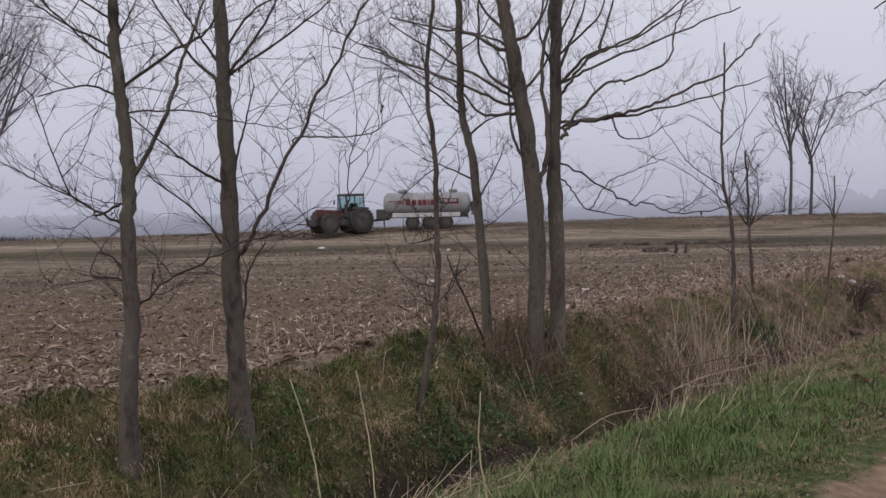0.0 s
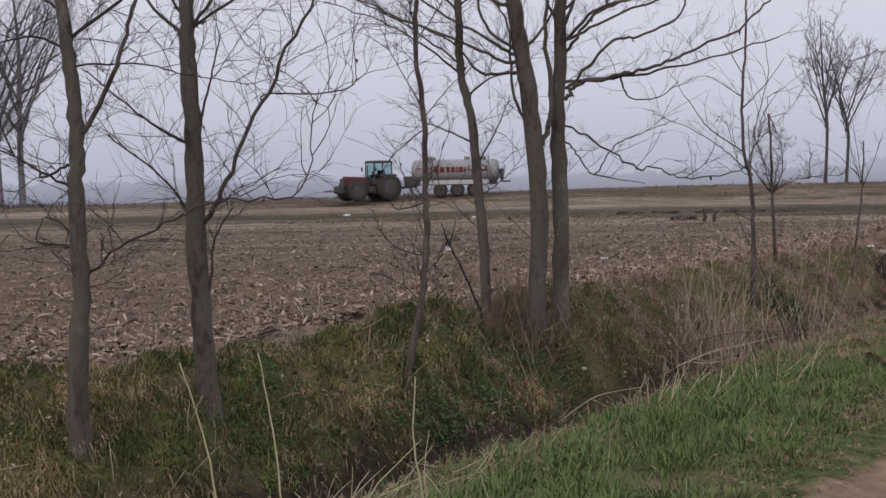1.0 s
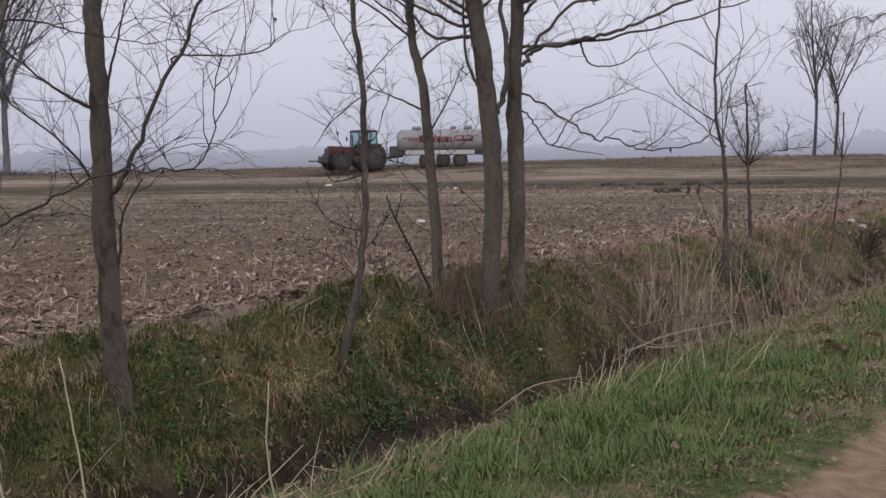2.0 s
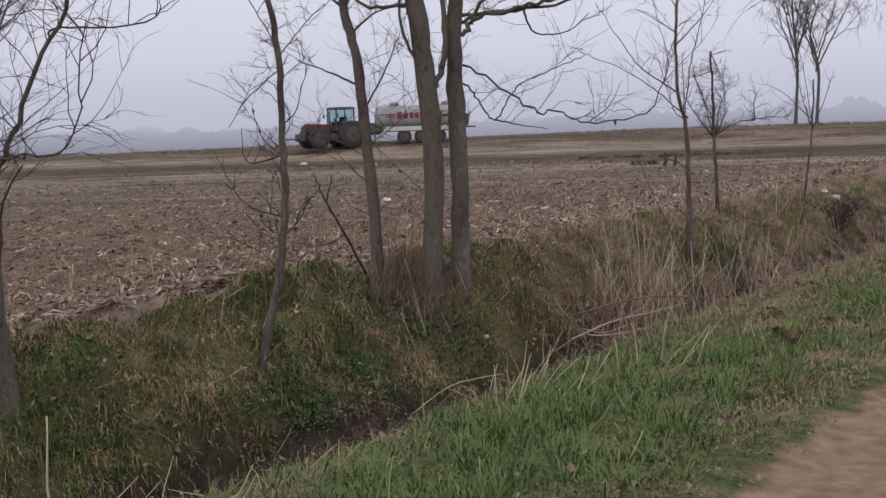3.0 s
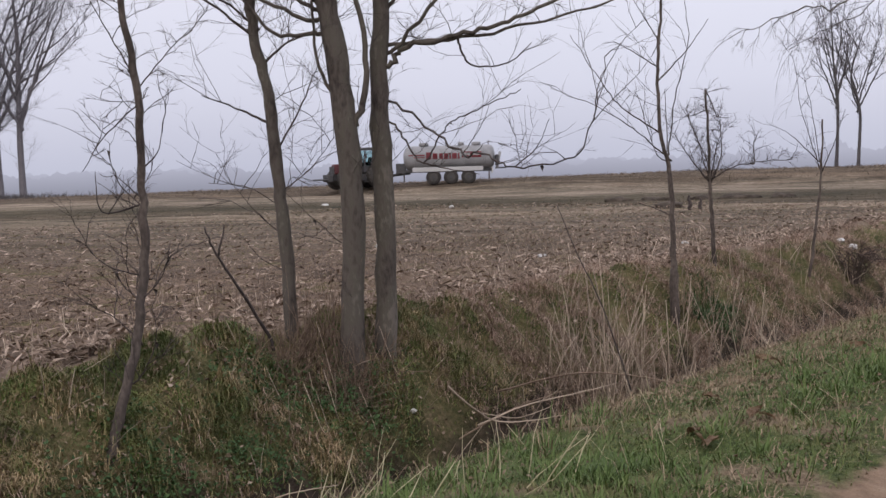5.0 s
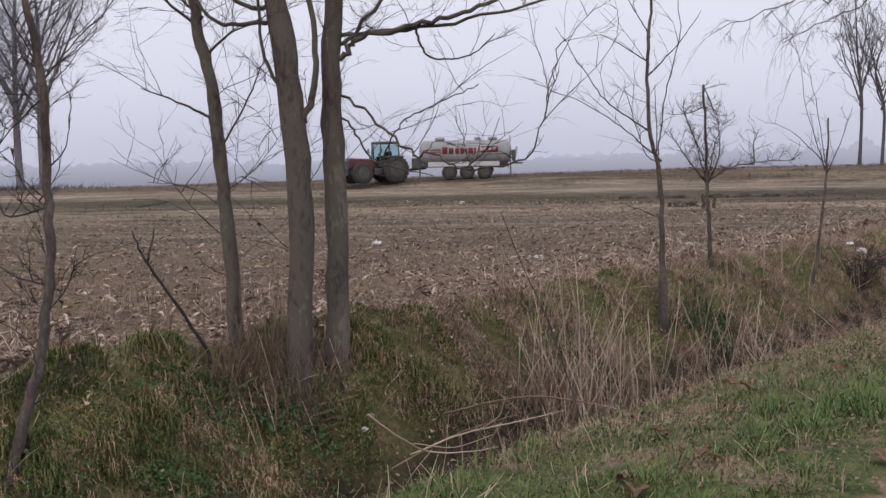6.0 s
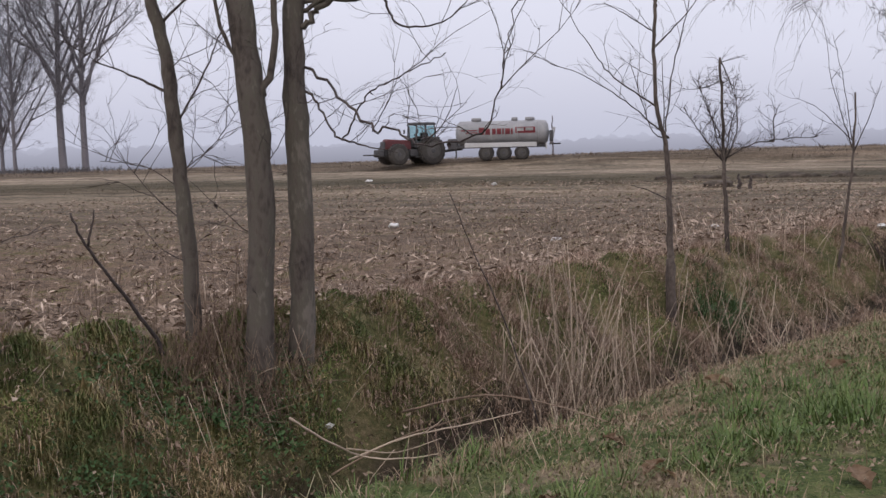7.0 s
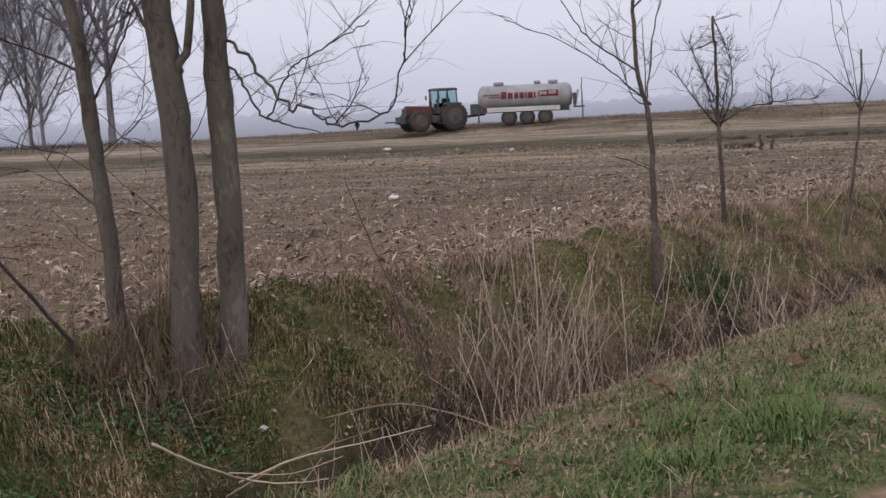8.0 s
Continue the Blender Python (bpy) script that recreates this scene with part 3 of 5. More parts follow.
tree.limb((0.25, 4.01), (0.50, 4.37), (0.70, 4.86), r=0.009)
tree.limb((0.26, 1.28), (0.07, 1.47), (-0.15, 1.60), r=0.009)
tree.limb((0.24, 1.00), (0.38, 1.25), (0.40, 1.50), r=0.008)
tree.limb((0.27, 1.60), (0.45, 1.80), (0.52, 2.05), r=0.008)
tree.limb((0.29, 2.30), (0.10, 2.50), (0.02, 2.75), r=0.008)
tree.limb((0.29, 2.60), (0.42, 2.72), (0.48, 2.95), r=0.008)
tree.twigs(per_metre=6.0, length=0.42, depth=2, r=0.005, low=0.9, up=0.6)
tree.leaves(12, M_TWIG, 0.035)
tree.done()
tree = Tree("tree", (0.59, 15.50, -0.52), 24, "bare young tree with slim trunk beside a twin-trunked tree", "tree", group="trees along the ditch")
tree.stem([(0.00, 0.00), (-0.04, 0.45), (-0.07, 1.43), (-0.13, 2.18), (-0.18, 2.86), (-0.31, 3.45), (-0.33, 4.20), (-0.33, 4.94), (-0.39, 6.05)], 0.082, 0.04, swing=0.0)
tree.limb((-0.33, 3.44), (-0.73, 3.76), (-1.25, 4.07), (-1.99, 4.34), r=0.016)
tree.limb((-0.30, 3.53), (-0.88, 3.99), (-1.61, 4.41), (-2.50, 4.84), r=0.016)
tree.limb((-0.33, 4.20), (-0.64, 4.50), (-1.16, 4.74), r=0.016)
tree.limb((-0.16, 2.56), (-0.46, 2.71), (-0.86, 2.87), r=0.016)
tree.limb((-0.10, 2.33), (0.14, 2.77), (0.30, 3.14), r=0.016)
tree.limb((-0.31, 4.27), (-0.05, 4.49), (0.19, 4.93), r=0.016)
tree.limb((-0.22, 3.15), (0.01, 3.34), (0.23, 3.41), r=0.016)
tree.limb((-0.10, 1.75), (-0.42, 1.95), (-0.80, 2.00), r=0.007)
tree.limb((-0.08, 1.45), (-0.35, 1.72), (-0.62, 2.08), r=0.007)
tree.limb((-0.08, 1.90), (0.22, 2.12), (0.48, 2.42), r=0.007)
tree.limb((-0.04, 1.10), (-0.30, 1.22), (-0.55, 1.50), r=0.006)
tree.twigs(per_metre=6.0, length=0.9, depth=2, low=1.9)
tree.done()
tree = Tree("tree", (1.17, 15.35, -0.74), 25, "bare tree with thick leaning trunk and a second stem", "tree", group="trees along the ditch")
tree.stem([(0.00, 0.00), (0.00, 0.45), (0.06, 1.79), (-0.01, 2.97), (-0.14, 3.94), (-0.26, 4.68), (-0.36, 5.26), (-0.49, 6.22), (-0.58, 7.31)], 0.145, 0.07, swing=0.0)
tree.limb((-0.22, 3.86), (-0.57, 4.06), (-1.15, 4.40), (-1.81, 4.82), r=0.028)
tree.limb((-0.27, 3.64), (-0.65, 3.65), (-1.01, 4.03), (-1.74, 4.34), r=0.027)
tree.limb((-0.26, 4.68), (-0.55, 4.97), (-0.69, 5.27), r=0.027)
tree.limb((-0.13, 3.90), (0.17, 4.22), (0.37, 4.66), (0.49, 5.25), r=0.027)
tree.limb((-0.16, 4.16), (-0.30, 4.53), (-0.63, 4.68), (-1.14, 4.84), r=0.027)
tree.limb((0.11, 2.75), (0.23, 3.27), (0.17, 4.08), (0.30, 5.10), (0.42, 5.83), r=0.045)
tree.limb((-0.07, 2.98), (-0.25, 3.42), (-0.31, 4.23), (-0.56, 4.61), r=0.027)
tree.limb((-0.24, 3.94), (-0.62, 4.32), (-0.65, 5.12), (-0.61, 5.56), r=0.027)
tree.limb((-0.28, 3.76), (-0.72, 3.95), (-1.45, 4.26), (-2.18, 4.57), r=0.027)
tree.limb((-0.00, 4.67), (0.20, 4.96), (0.38, 5.40), r=0.027)
tree.limb((-0.41, 4.49), (-0.78, 4.69), (-1.22, 4.77), (-1.80, 4.93), r=0.027)
tree.limb((0.0, 1.55), (-0.32, 1.85), (-0.58, 2.12), r=0.007)
tree.limb((0.08, 2.10), (0.28, 2.42), (0.34, 2.80), r=0.007)
tree.twigs(per_metre=4.6, length=0.9, depth=2, low=2.4)
tree.leaves(8, M_TWIG)
tree.done()
tree = Tree("tree", (1.47, 15.60, -0.78), 26, "bare tree with thick upright trunk and long sideways limbs", "tree", group="trees along the ditch")
tree.stem([(0.00, 0.00), (0.01, 0.38), (0.04, 1.82), (0.02, 2.95), (0.06, 4.07), (0.09, 5.19), (0.15, 6.31), (0.25, 7.56)], 0.135, 0.06, swing=0.0)
tree.limb((0.15, 3.40), (0.33, 3.55), (0.80, 3.64), (1.25, 3.75), (1.70, 3.92), (2.37, 4.25), (2.79, 4.69), r=0.034, swing=0.0)
tree.limb((0.18, 3.53), (0.71, 4.06), (1.01, 4.09), (1.50, 4.33), (1.59, 4.79), (1.82, 5.23), r=0.024)
tree.limb((0.11, 4.07), (0.49, 4.44), (1.02, 4.63), (1.78, 5.16), r=0.03)
tree.limb((0.08, 4.22), (0.35, 4.81), (0.55, 5.33), r=0.025)
low = tree.limb((0.12, 3.02), (0.58, 2.69), (0.86, 2.47), (1.05, 2.46), (1.32, 2.34), (1.78, 2.40), (1.93, 2.73), (2.00, 3.15), r=0.015, swing=-1.38, tip=0.22, bare=0.45)
tree.limb((0.86, 2.47), (1.02, 2.68), (1.12, 2.9), r=0.006, swing=-1.2, on=low, bare=0.45)
tree.limb((1.32, 2.34), (1.50, 2.5), (1.60, 2.72), r=0.006, swing=-1.2, on=low, bare=0.45)
tree.limb((1.93, 2.73), (1.96, 2.95), (2.12, 3.25), r=0.007, swing=-1.0, on=low, bare=0.45)
low = tree.limb((0.14, 2.80), (0.30, 2.58), (0.45, 2.40), (0.62, 2.66), (0.78, 2.80), (1.10, 2.93), (1.40, 3.05), r=0.013, swing=-0.6, bare=0.45)
tree.limb((0.45, 2.40), (0.70, 2.34), (1.0, 2.28), r=0.010, swing=-1.0, on=low)
tree.limb((0.00, 4.37), (-0.14, 4.75), (-0.09, 5.20), r=0.025)
tree.limb((0.18, 3.58), (1.01, 3.64), (1.83, 3.81), (2.82, 4.09), r=0.025)
tree.limb((0.65, 4.58), (0.80, 5.03), (0.88, 5.40), r=0.025, on=3)
tree.limb((0.80, 3.64), (0.86, 3.45), (0.97, 3.34), (1.30, 3.36), (1.53, 3.55), r=0.014, swing=0.0, on=1)
tree.limb((0.18, 3.99), (0.49, 4.40), (0.95, 4.56), (1.32, 4.76), (1.82, 5.08), r=0.025)
tree.limb((0.18, 4.52), (0.65, 4.96), (0.77, 5.40), r=0.025)
tree.limb((0.19, 4.11), (0.64, 4.32), (1.70, 4.71), (2.45, 4.99), r=0.025)
tree.limb((0.14, 4.74), (0.28, 5.04), (0.44, 5.48), r=0.025)
tree.twigs(per_metre=3.6, length=0.75, depth=2, low=2.2)
tree.leaves(8, M_TWIG)
tree.done()
tree = Tree("sapling", (5.07, 20.40, -0.01), 27, "thin bare sapling with upswept twigs beside dry reeds", "sapling", group="trees along the ditch", bark=M_SAPLING)
tree.stem([(0.00, 0.00), (-0.01, 0.22), (-0.03, 1.16), (-0.07, 1.59), (-0.18, 2.09), (-0.19, 2.95), (-0.14, 3.65), (-0.12, 4.49)], 0.046, 0.015, swing=0.0)
tree.limb((-0.18, 1.99), (-0.68, 2.36), (-0.96, 2.76), (-1.37, 3.41), r=0.012)
tree.limb((-0.06, 1.63), (-0.47, 1.99), (-0.96, 2.33), (-1.67, 2.64), r=0.012)
tree.limb((-0.08, 1.77), (-0.10, 2.59), r=0.012)
tree.limb((-0.06, 1.73), (0.04, 2.45), (0.22, 3.22), (0.17, 3.85), r=0.012)
tree.limb((-0.16, 2.74), (0.18, 3.08), (0.50, 3.53), r=0.012)
tree.limb((-0.19, 2.88), (-0.52, 3.10), (-0.81, 3.25), r=0.012)
tree.limb((-0.07, 1.59), (-0.25, 1.74), (-0.50, 2.53), r=0.012)
tree.limb((-0.01, 0.80), (-0.26, 0.95), (-0.48, 1.02), r=0.012)
tree.limb((-0.17, 3.23), (-0.34, 3.52), (-0.52, 3.81), r=0.012)
tree.twigs(per_metre=2.4, length=0.7, depth=1, low=1.2, up=0.8)
tree.done()
tree = Tree("tree", (6.16, 23.30, -0.50), 28, "small tree with broken top and tangled curly twigs", "tree", group="trees along the ditch", bark=M_SAPLING)
tree.stem([(0.00, 0.00), (-0.01, 0.43), (-0.04, 1.12), (-0.07, 1.72), (-0.09, 2.40), (-0.12, 3.25)], 0.046, 0.018, swing=0.0)
tree.limb((-0.07, 1.72), (-0.38, 2.11), (-0.66, 2.52), r=0.014)
tree.limb((-0.04, 1.85), (0.05, 2.31), (0.17, 2.61), r=0.014)
tree.limb((-0.10, 2.91), (-0.29, 2.83), (-0.50, 2.80), r=0.014)
tree.limb((-0.12, 3.21), (-0.00, 2.95), (0.10, 2.65), r=0.014)
tree.limb((-0.01, 1.80), (0.33, 1.97), (0.75, 2.04), (1.29, 2.07), r=0.014)
tree.limb((-0.07, 1.98), (-0.26, 2.41), (-0.46, 2.92), r=0.014)
tree.limb((0.66, 2.03), (0.65, 2.30), (0.72, 2.51), r=0.014, on=5)
tree.limb((-0.06, 1.81), (-0.17, 2.06), (-0.30, 2.58), r=0.014)
tree.limb((-0.05, 1.72), (0.12, 2.23), (0.07, 2.91), r=0.014)
tree.twigs(per_metre=17.0, length=0.36, depth=1, r=0.005, low=1.6, up=0.25)
tree.done()
tree = Tree("sapling", (8.04, 24.90, -0.99), 29, "thin bare sapling with few upright shoots", "sapling", group="trees along the ditch", bark=M_SAPLING)
tree.stem([(0.00, 0.00), (0.03, 0.28), (0.16, 1.21), (0.28, 2.32), (0.30, 3.24)], 0.038, 0.014, swing=0.0)
tree.limb((0.25, 2.41), (-0.02, 3.24), (-0.24, 4.44), r=0.01)
tree.limb((0.27, 2.46), (0.12, 3.42), (-0.04, 4.16), r=0.01)
tree.limb((0.29, 2.32), (0.52, 2.86), (0.70, 3.41), r=0.01)
tree.limb((0.25, 2.50), (-0.11, 2.88), (-0.33, 3.07), r=0.01)
tree.twigs(per_metre=2.2, length=0.6, depth=1, low=1.2, up=0.6)
tree.done()

# ---- the weeping tree whose boughs hang in from beside the track ----
tree = Tree("tree", (10.5, 20.5, -0.1), 61, "bare weeping tree with long hanging twigs over the ditch", "tree", group="trees along the ditch")
tree.stem([(0, 0), (0.1, 2.0), (-0.1, 4.2), (0.05, 6.5), (0.1, 9.0)], 0.2, 0.06, swing=0.0)
b1 = tree.limb((-0.1, 4.0), (-1.3, 4.6), (-2.6, 4.3), (-3.6, 3.55), (-4.3, 3.4), (-5.2, 3.05), r=0.026, swing=-0.56, tip=0.14)
tree.limb((-2.4, 4.35), (-3.3, 3.5), (-3.9, 3.2), (-4.4, 2.95), r=0.011, swing=-0.55, on=b1)
tree.limb((-0.1, 5.0), (-1.2, 5.9), (-2.4, 5.5), (-3.4, 4.9), r=0.035, swing=-0.4)
tree.limb((0, 3.4), (-0.9, 4.1), (-1.8, 3.9), (-2.6, 3.2), r=0.025, swing=-0.3)
tree.limb((0, 6.0), (0.9, 6.9), (2.0, 6.6), r=0.035)
tree.limb((0, 6.6), (-0.9, 7.6), (-1.8, 7.5), r=0.03)
tree.twigs(per_metre=4.2, length=0.8, r=0.004, depth=2, droop=-0.5, low=2.2, up=-0.3, skip_trunk=True)
tree.done()


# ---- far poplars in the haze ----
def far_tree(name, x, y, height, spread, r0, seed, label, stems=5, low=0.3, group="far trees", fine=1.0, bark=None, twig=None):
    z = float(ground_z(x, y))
    t = Tree(name, (x, y, z), seed, label, "tree", bark or M_HAZEBARK, twig or M_HAZETWIG, group)
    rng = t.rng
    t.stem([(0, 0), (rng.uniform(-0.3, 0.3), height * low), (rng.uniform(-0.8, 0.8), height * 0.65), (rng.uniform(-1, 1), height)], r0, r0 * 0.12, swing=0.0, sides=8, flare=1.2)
    for k in range(stems):
        h = height * (low + (0.6 - low) * (k / stems) ** 1.3)
        a = (-1 if k % 2 else 1) * spread * rng.uniform(0.55, 1.0) * (1 - 0.3 * k / stems)
        top = min(height * 1.02, h + height * rng.uniform(0.35, 0.55))
        i = t.limb((0, h), (a * 0.35, h + (top - h) * 0.35), (a * 0.7, h + (top - h) * 0.7), (a * 0.95, top), r=r0 * (0.5 if k < 4 else 0.32), tip=0.12)
        t.limb((a * 0.35, h + (top - h) * 0.35), (a * 0.8, h + (top - h) * 0.5), (a * 1.3, h + (top - h) * 0.75), r=r0 * 0.2, tip=0.15, on=i)
    t.twigs(per_metre=1.3 * fine, length=height * 0.15, r=0.035, depth=2, low=height * low * 0.7, up=0.6)
    return t.done()


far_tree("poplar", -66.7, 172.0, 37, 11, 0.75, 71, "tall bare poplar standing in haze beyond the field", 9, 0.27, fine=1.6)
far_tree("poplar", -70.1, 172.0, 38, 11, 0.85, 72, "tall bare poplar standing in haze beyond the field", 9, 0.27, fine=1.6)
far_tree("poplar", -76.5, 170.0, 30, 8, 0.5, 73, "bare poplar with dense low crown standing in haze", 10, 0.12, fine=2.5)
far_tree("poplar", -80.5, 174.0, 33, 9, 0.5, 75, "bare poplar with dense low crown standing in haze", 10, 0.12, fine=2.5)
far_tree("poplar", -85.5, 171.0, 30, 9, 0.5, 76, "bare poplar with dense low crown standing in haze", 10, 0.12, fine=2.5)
far_tree("poplar", 35.6, 120.0, 17.0, 2.4, 0.25, 77, "slim bare poplar standing beyond the field", 8, 0.35, bark=M_MIDBARK, twig=M_HAZEBARK)
far_tree("poplar", 38.0, 121.0, 14.0, 4.0, 0.25, 78, "bare poplar with leaning trunk beyond the field", 6, 0.4, bark=M_MIDBARK, twig=M_HAZEBARK)


# ---- parts of vehicles ----
def part(name, bm, material, parent, label=""):
    me = bpy.data.meshes.new(name)
    bm.to_mesh(me)
    bm.free()
    me.materials.append(material)
    ob = new(name, me)
    ob.parent = parent
    return tagged(ob, label) if label else ob


def block(size, at, bevel=0.04, taper=None, turn=0.0):
    """A bevelled box; taper scales its top along x and y."""
    bm = bmesh.new()
    bmesh.ops.create_cube(bm, size=1)
    for v in bm.verts:
        v.co = Vector((v.co.x * size[0], v.co.y * size[1], v.co.z * size[2]))
        if taper and v.co.z > 0:
            v.co.x *= taper[0]
            v.co.y *= taper[1]
    if bevel:
        bmesh.ops.bevel(bm, geom=list(bm.edges), offset=bevel, segments=2, affect="EDGES", profile=0.5)
    bmesh.ops.transform(bm, matrix=pose(*at, 0, turn, 0), verts=bm.verts)
    return bm


def turned(profile, at, steps=28, axis="y"):
    """A body of revolution: (along, radius) pairs about the y or x axis."""
    bm = bmesh.new()
    rings = []
    for a, r in profile:
        ring = []
        for k in range(steps):
            w = 6.28319 * k / steps
            p = (r * math.cos(w), a, r * math.sin(w)) if axis == "y" else (a, r * math.cos(w), r * math.sin(w))
            ring.append(bm.verts.new(Vector(p) + Vector(at)))
        rings.append(ring)
    for a, b in zip(rings, rings[1:]):
        for k in range(steps):
            bm.faces.new((a[k], a[(k + 1) % steps], b[(k + 1) % steps], b[k]))
    bm.faces.new(rings[0])
    bm.faces.new(list(reversed(rings[-1])))
    bmesh.ops.recalc_face_normals(bm, faces=bm.faces)
    for f in bm.faces:
        f.smooth = len(f.verts) == 4
    return bm


M_RED = shade("red_paint", [(0.20, 0.028, 0.04), (0.28, 0.045, 0.06), (0.22, 0.07, 0.075)], 1.5, 12, 0.45, 0.05)
M_BONNET = shade("faded_red_paint", [(0.075, 0.024, 0.027), (0.115, 0.034, 0.037), (0.10, 0.05, 0.05)], 1.5, 12, 0.6, 0.05)
M_TYRE = shade("tyre_rubber", [(0.035, 0.034, 0.034), (0.07, 0.062, 0.056)], 3, 25, 0.9, 0.3)
M_DARK = shade("dark_steel", [(0.05, 0.05, 0.055), (0.09, 0.088, 0.09)], 3, 20, 0.6, 0.1)
M_STEEL = shade("galvanised_tank", [(0.22, 0.225, 0.235), (0.28, 0.28, 0.29), (0.34, 0.34, 0.345)], 1.2, 14, 0.5, 0.05)
M_LIGHT = shade("pale_steel", [(0.45, 0.45, 0.45), (0.55, 0.55, 0.55)], 1.2, 14, 0.5, 0.0)
M_RIM = shade("rim_paint", [(0.055, 0.052, 0.05), (0.10, 0.095, 0.09)], 2, 14, 0.7, 0.0)


def glass():
    mt = bpy.data.materials.new("cab_glass")
    mt.use_nodes = True
    b = mt.node_tree.nodes["Principled BSDF"]
    b.inputs["Base Color"].default_value = (0.62, 0.76, 0.76, 1)
    b.inputs["Transmission Weight"].default_value = 1.0
    b.inputs["Roughness"].default_value, b.inputs["IOR"].default_value = 0.02, 1.08
    return mt


M_GLASS = glass()


def wheel(parent, x, y, r, w):
    """Lugged tyre with a rim, standing on z = 0."""
    h = w / 2
    ty = part("tyre", turned([(-h, r * 0.62), (-h, r * 0.86), (-h * 0.8, r * 0.97), (0, r), (h * 0.8, r * 0.97), (h, r * 0.86), (h, r * 0.62)], (x, y, r), 32), M_TYRE, parent)
    lug = bmesh.new()
    for k in range(22):
        for sgn in (-1, 1):
            b = block((r * 0.1, h * 0.95, r * 0.06), (0, 0, 0), 0)
            m = pose(x, y, r) @ pose(0, 0, 0, 0, 360 * (k + (0.5 if sgn > 0 else 0)) / 22, 0) @ pose(0, sgn * h * 0.45, r * 0.985, 0, 0, sgn * 35)
            bmesh.ops.transform(b, matrix=m, verts=b.verts)
            tmp = bpy.data.meshes.new("lug")
            b.to_mesh(tmp)
            b.free()
            lug.from_mesh(tmp)
            bpy.data.meshes.remove(tmp)
    part("tread", lug, M_TYRE, ty)
    part("rim", turned([(-h * 1.04, r * 0.5), (-h * 1.05, r * 0.58), (-h * 0.98, r * 0.6), (h * 0.98, r * 0.6), (h * 1.05, r * 0.58), (h * 1.04, r * 0.5)], (x, y, r), 24), M_RIM, ty, "grey steel rim")
    part("hub", turned([(-h * 1.16, r * 0.12), (-h * 1.12, r * 0.17), (h * 1.12, r * 0.17), (h * 1.16, r * 0.12)], (x, y, r), 16), M_DARK, ty)


def tractor():
    root = new("tractor")
    tagged(root, "dark red farm tractor with glazed cab standing on a grassy bank", "tractor")
    part("bonnet", block((2.1, 0.85, 0.75), (-1.75, 0, 1.45), 0.12, (0.96, 0.8), 3), M_BONNET, root, "dull dark red bonnet")
    part("grille", block((0.12, 0.7, 0.62), (-2.84, 0, 1.38), 0.03), M_DARK, root)
    part("chassis", block((3.9, 0.55, 0.5), (-0.9, 0, 0.9), 0.06), M_DARK, root)
    part("front_axle", block((0.3, 1.7, 0.25), (-2.0, 0, 0.72), 0.05), M_DARK, root)
    part("front_weight", block((0.5, 0.9, 0.55), (-3.15, 0, 0.85), 0.08), M_DARK, root)
    part("front_linkage", block((0.9, 0.9, 0.1), (-3.75, 0, 0.75), 0.03), M_DARK, root)
    part("exhaust", turned([(-0.5, 0.06), (0.5, 0.06)], (0, 0, 0), 10), M_DARK, root).matrix_basis = pose(-0.95, -0.5, 2.2, 90, 0, 0)
    cab = part("cab_floor", block((1.55, 1.5, 0.5), (0.25, 0, 1.45), 0.06), M_DARK, root)
    for x, t in ((-0.5, 3), (0.22, 0), (1.0, -4)):
        for y in (-0.74, 0.74):
            part("pillar", block((0.08, 0.08, 1.25), (x, y, 2.25), 0.015, None, t), M_DARK, root)
    for y in (-0.75, 0.75):
        part("side_pane", block((0.62, 0.012, 1.15), (-0.13, y, 2.25), 0), M_GLASS, root, "tinted cab glass")
        part("side_pane", block((0.66, 0.012, 1.0), (0.62, y, 2.3), 0), M_GLASS, root, "tinted cab glass")
        part("rear_mudguard", block((1.5, 0.45, 0.12), (0.6, y * 1.25, 1.93), 0.05, (0.7, 1)), M_DARK, root)
        part("fuel_tank", block((0.9, 0.3, 0.5), (-0.55, y * 0.8, 0.85), 0.07), M_DARK, root)
        part("step", block((0.4, 0.25, 0.06), (-0.45, y * 1.15, 0.55), 0.015), M_DARK, root)
        part("mirror", block((0.06, 0.22, 0.32), (-0.6, y * 1.55, 2.4), 0.02), M_DARK, root)
        part("front_mudguard", block((0.9, 0.4, 0.06), (-2.0, y * 1.2, 1.45), 0.02), M_DARK, root)
    part("windscreen", block((0.012, 1.38, 1.15), (-0.53, 0, 2.25), 0), M_GLASS, root, "tinted cab glass")
    part("rear_pane", block((0.012, 1.38, 1.05), (1.03, 0, 2.3), 0), M_GLASS, root, "tinted cab glass")
    part("roof", block((1.75, 1.6, 0.2), (0.25, 0, 2.95), 0.08, (0.92, 0.92)), M_DARK, root)
    part("seat", block((0.5, 0.5, 0.75), (0.45, 0, 1.95), 0.08), M_DARK, root)
    part("steering_column", block((0.1, 0.1, 0.6), (-0.2, 0, 1.95), 0.02, None, -20), M_DARK, root)
    part("rear_linkage", block((0.8, 0.9, 0.45), (1.5, 0, 0.85), 0.06), M_DARK, root)
    for y in (-0.95, 0.95):
        wheel(root, 0.6, y, 1.0, 0.65)
        wheel(root, -2.05, y, 0.76, 0.52)
    return root


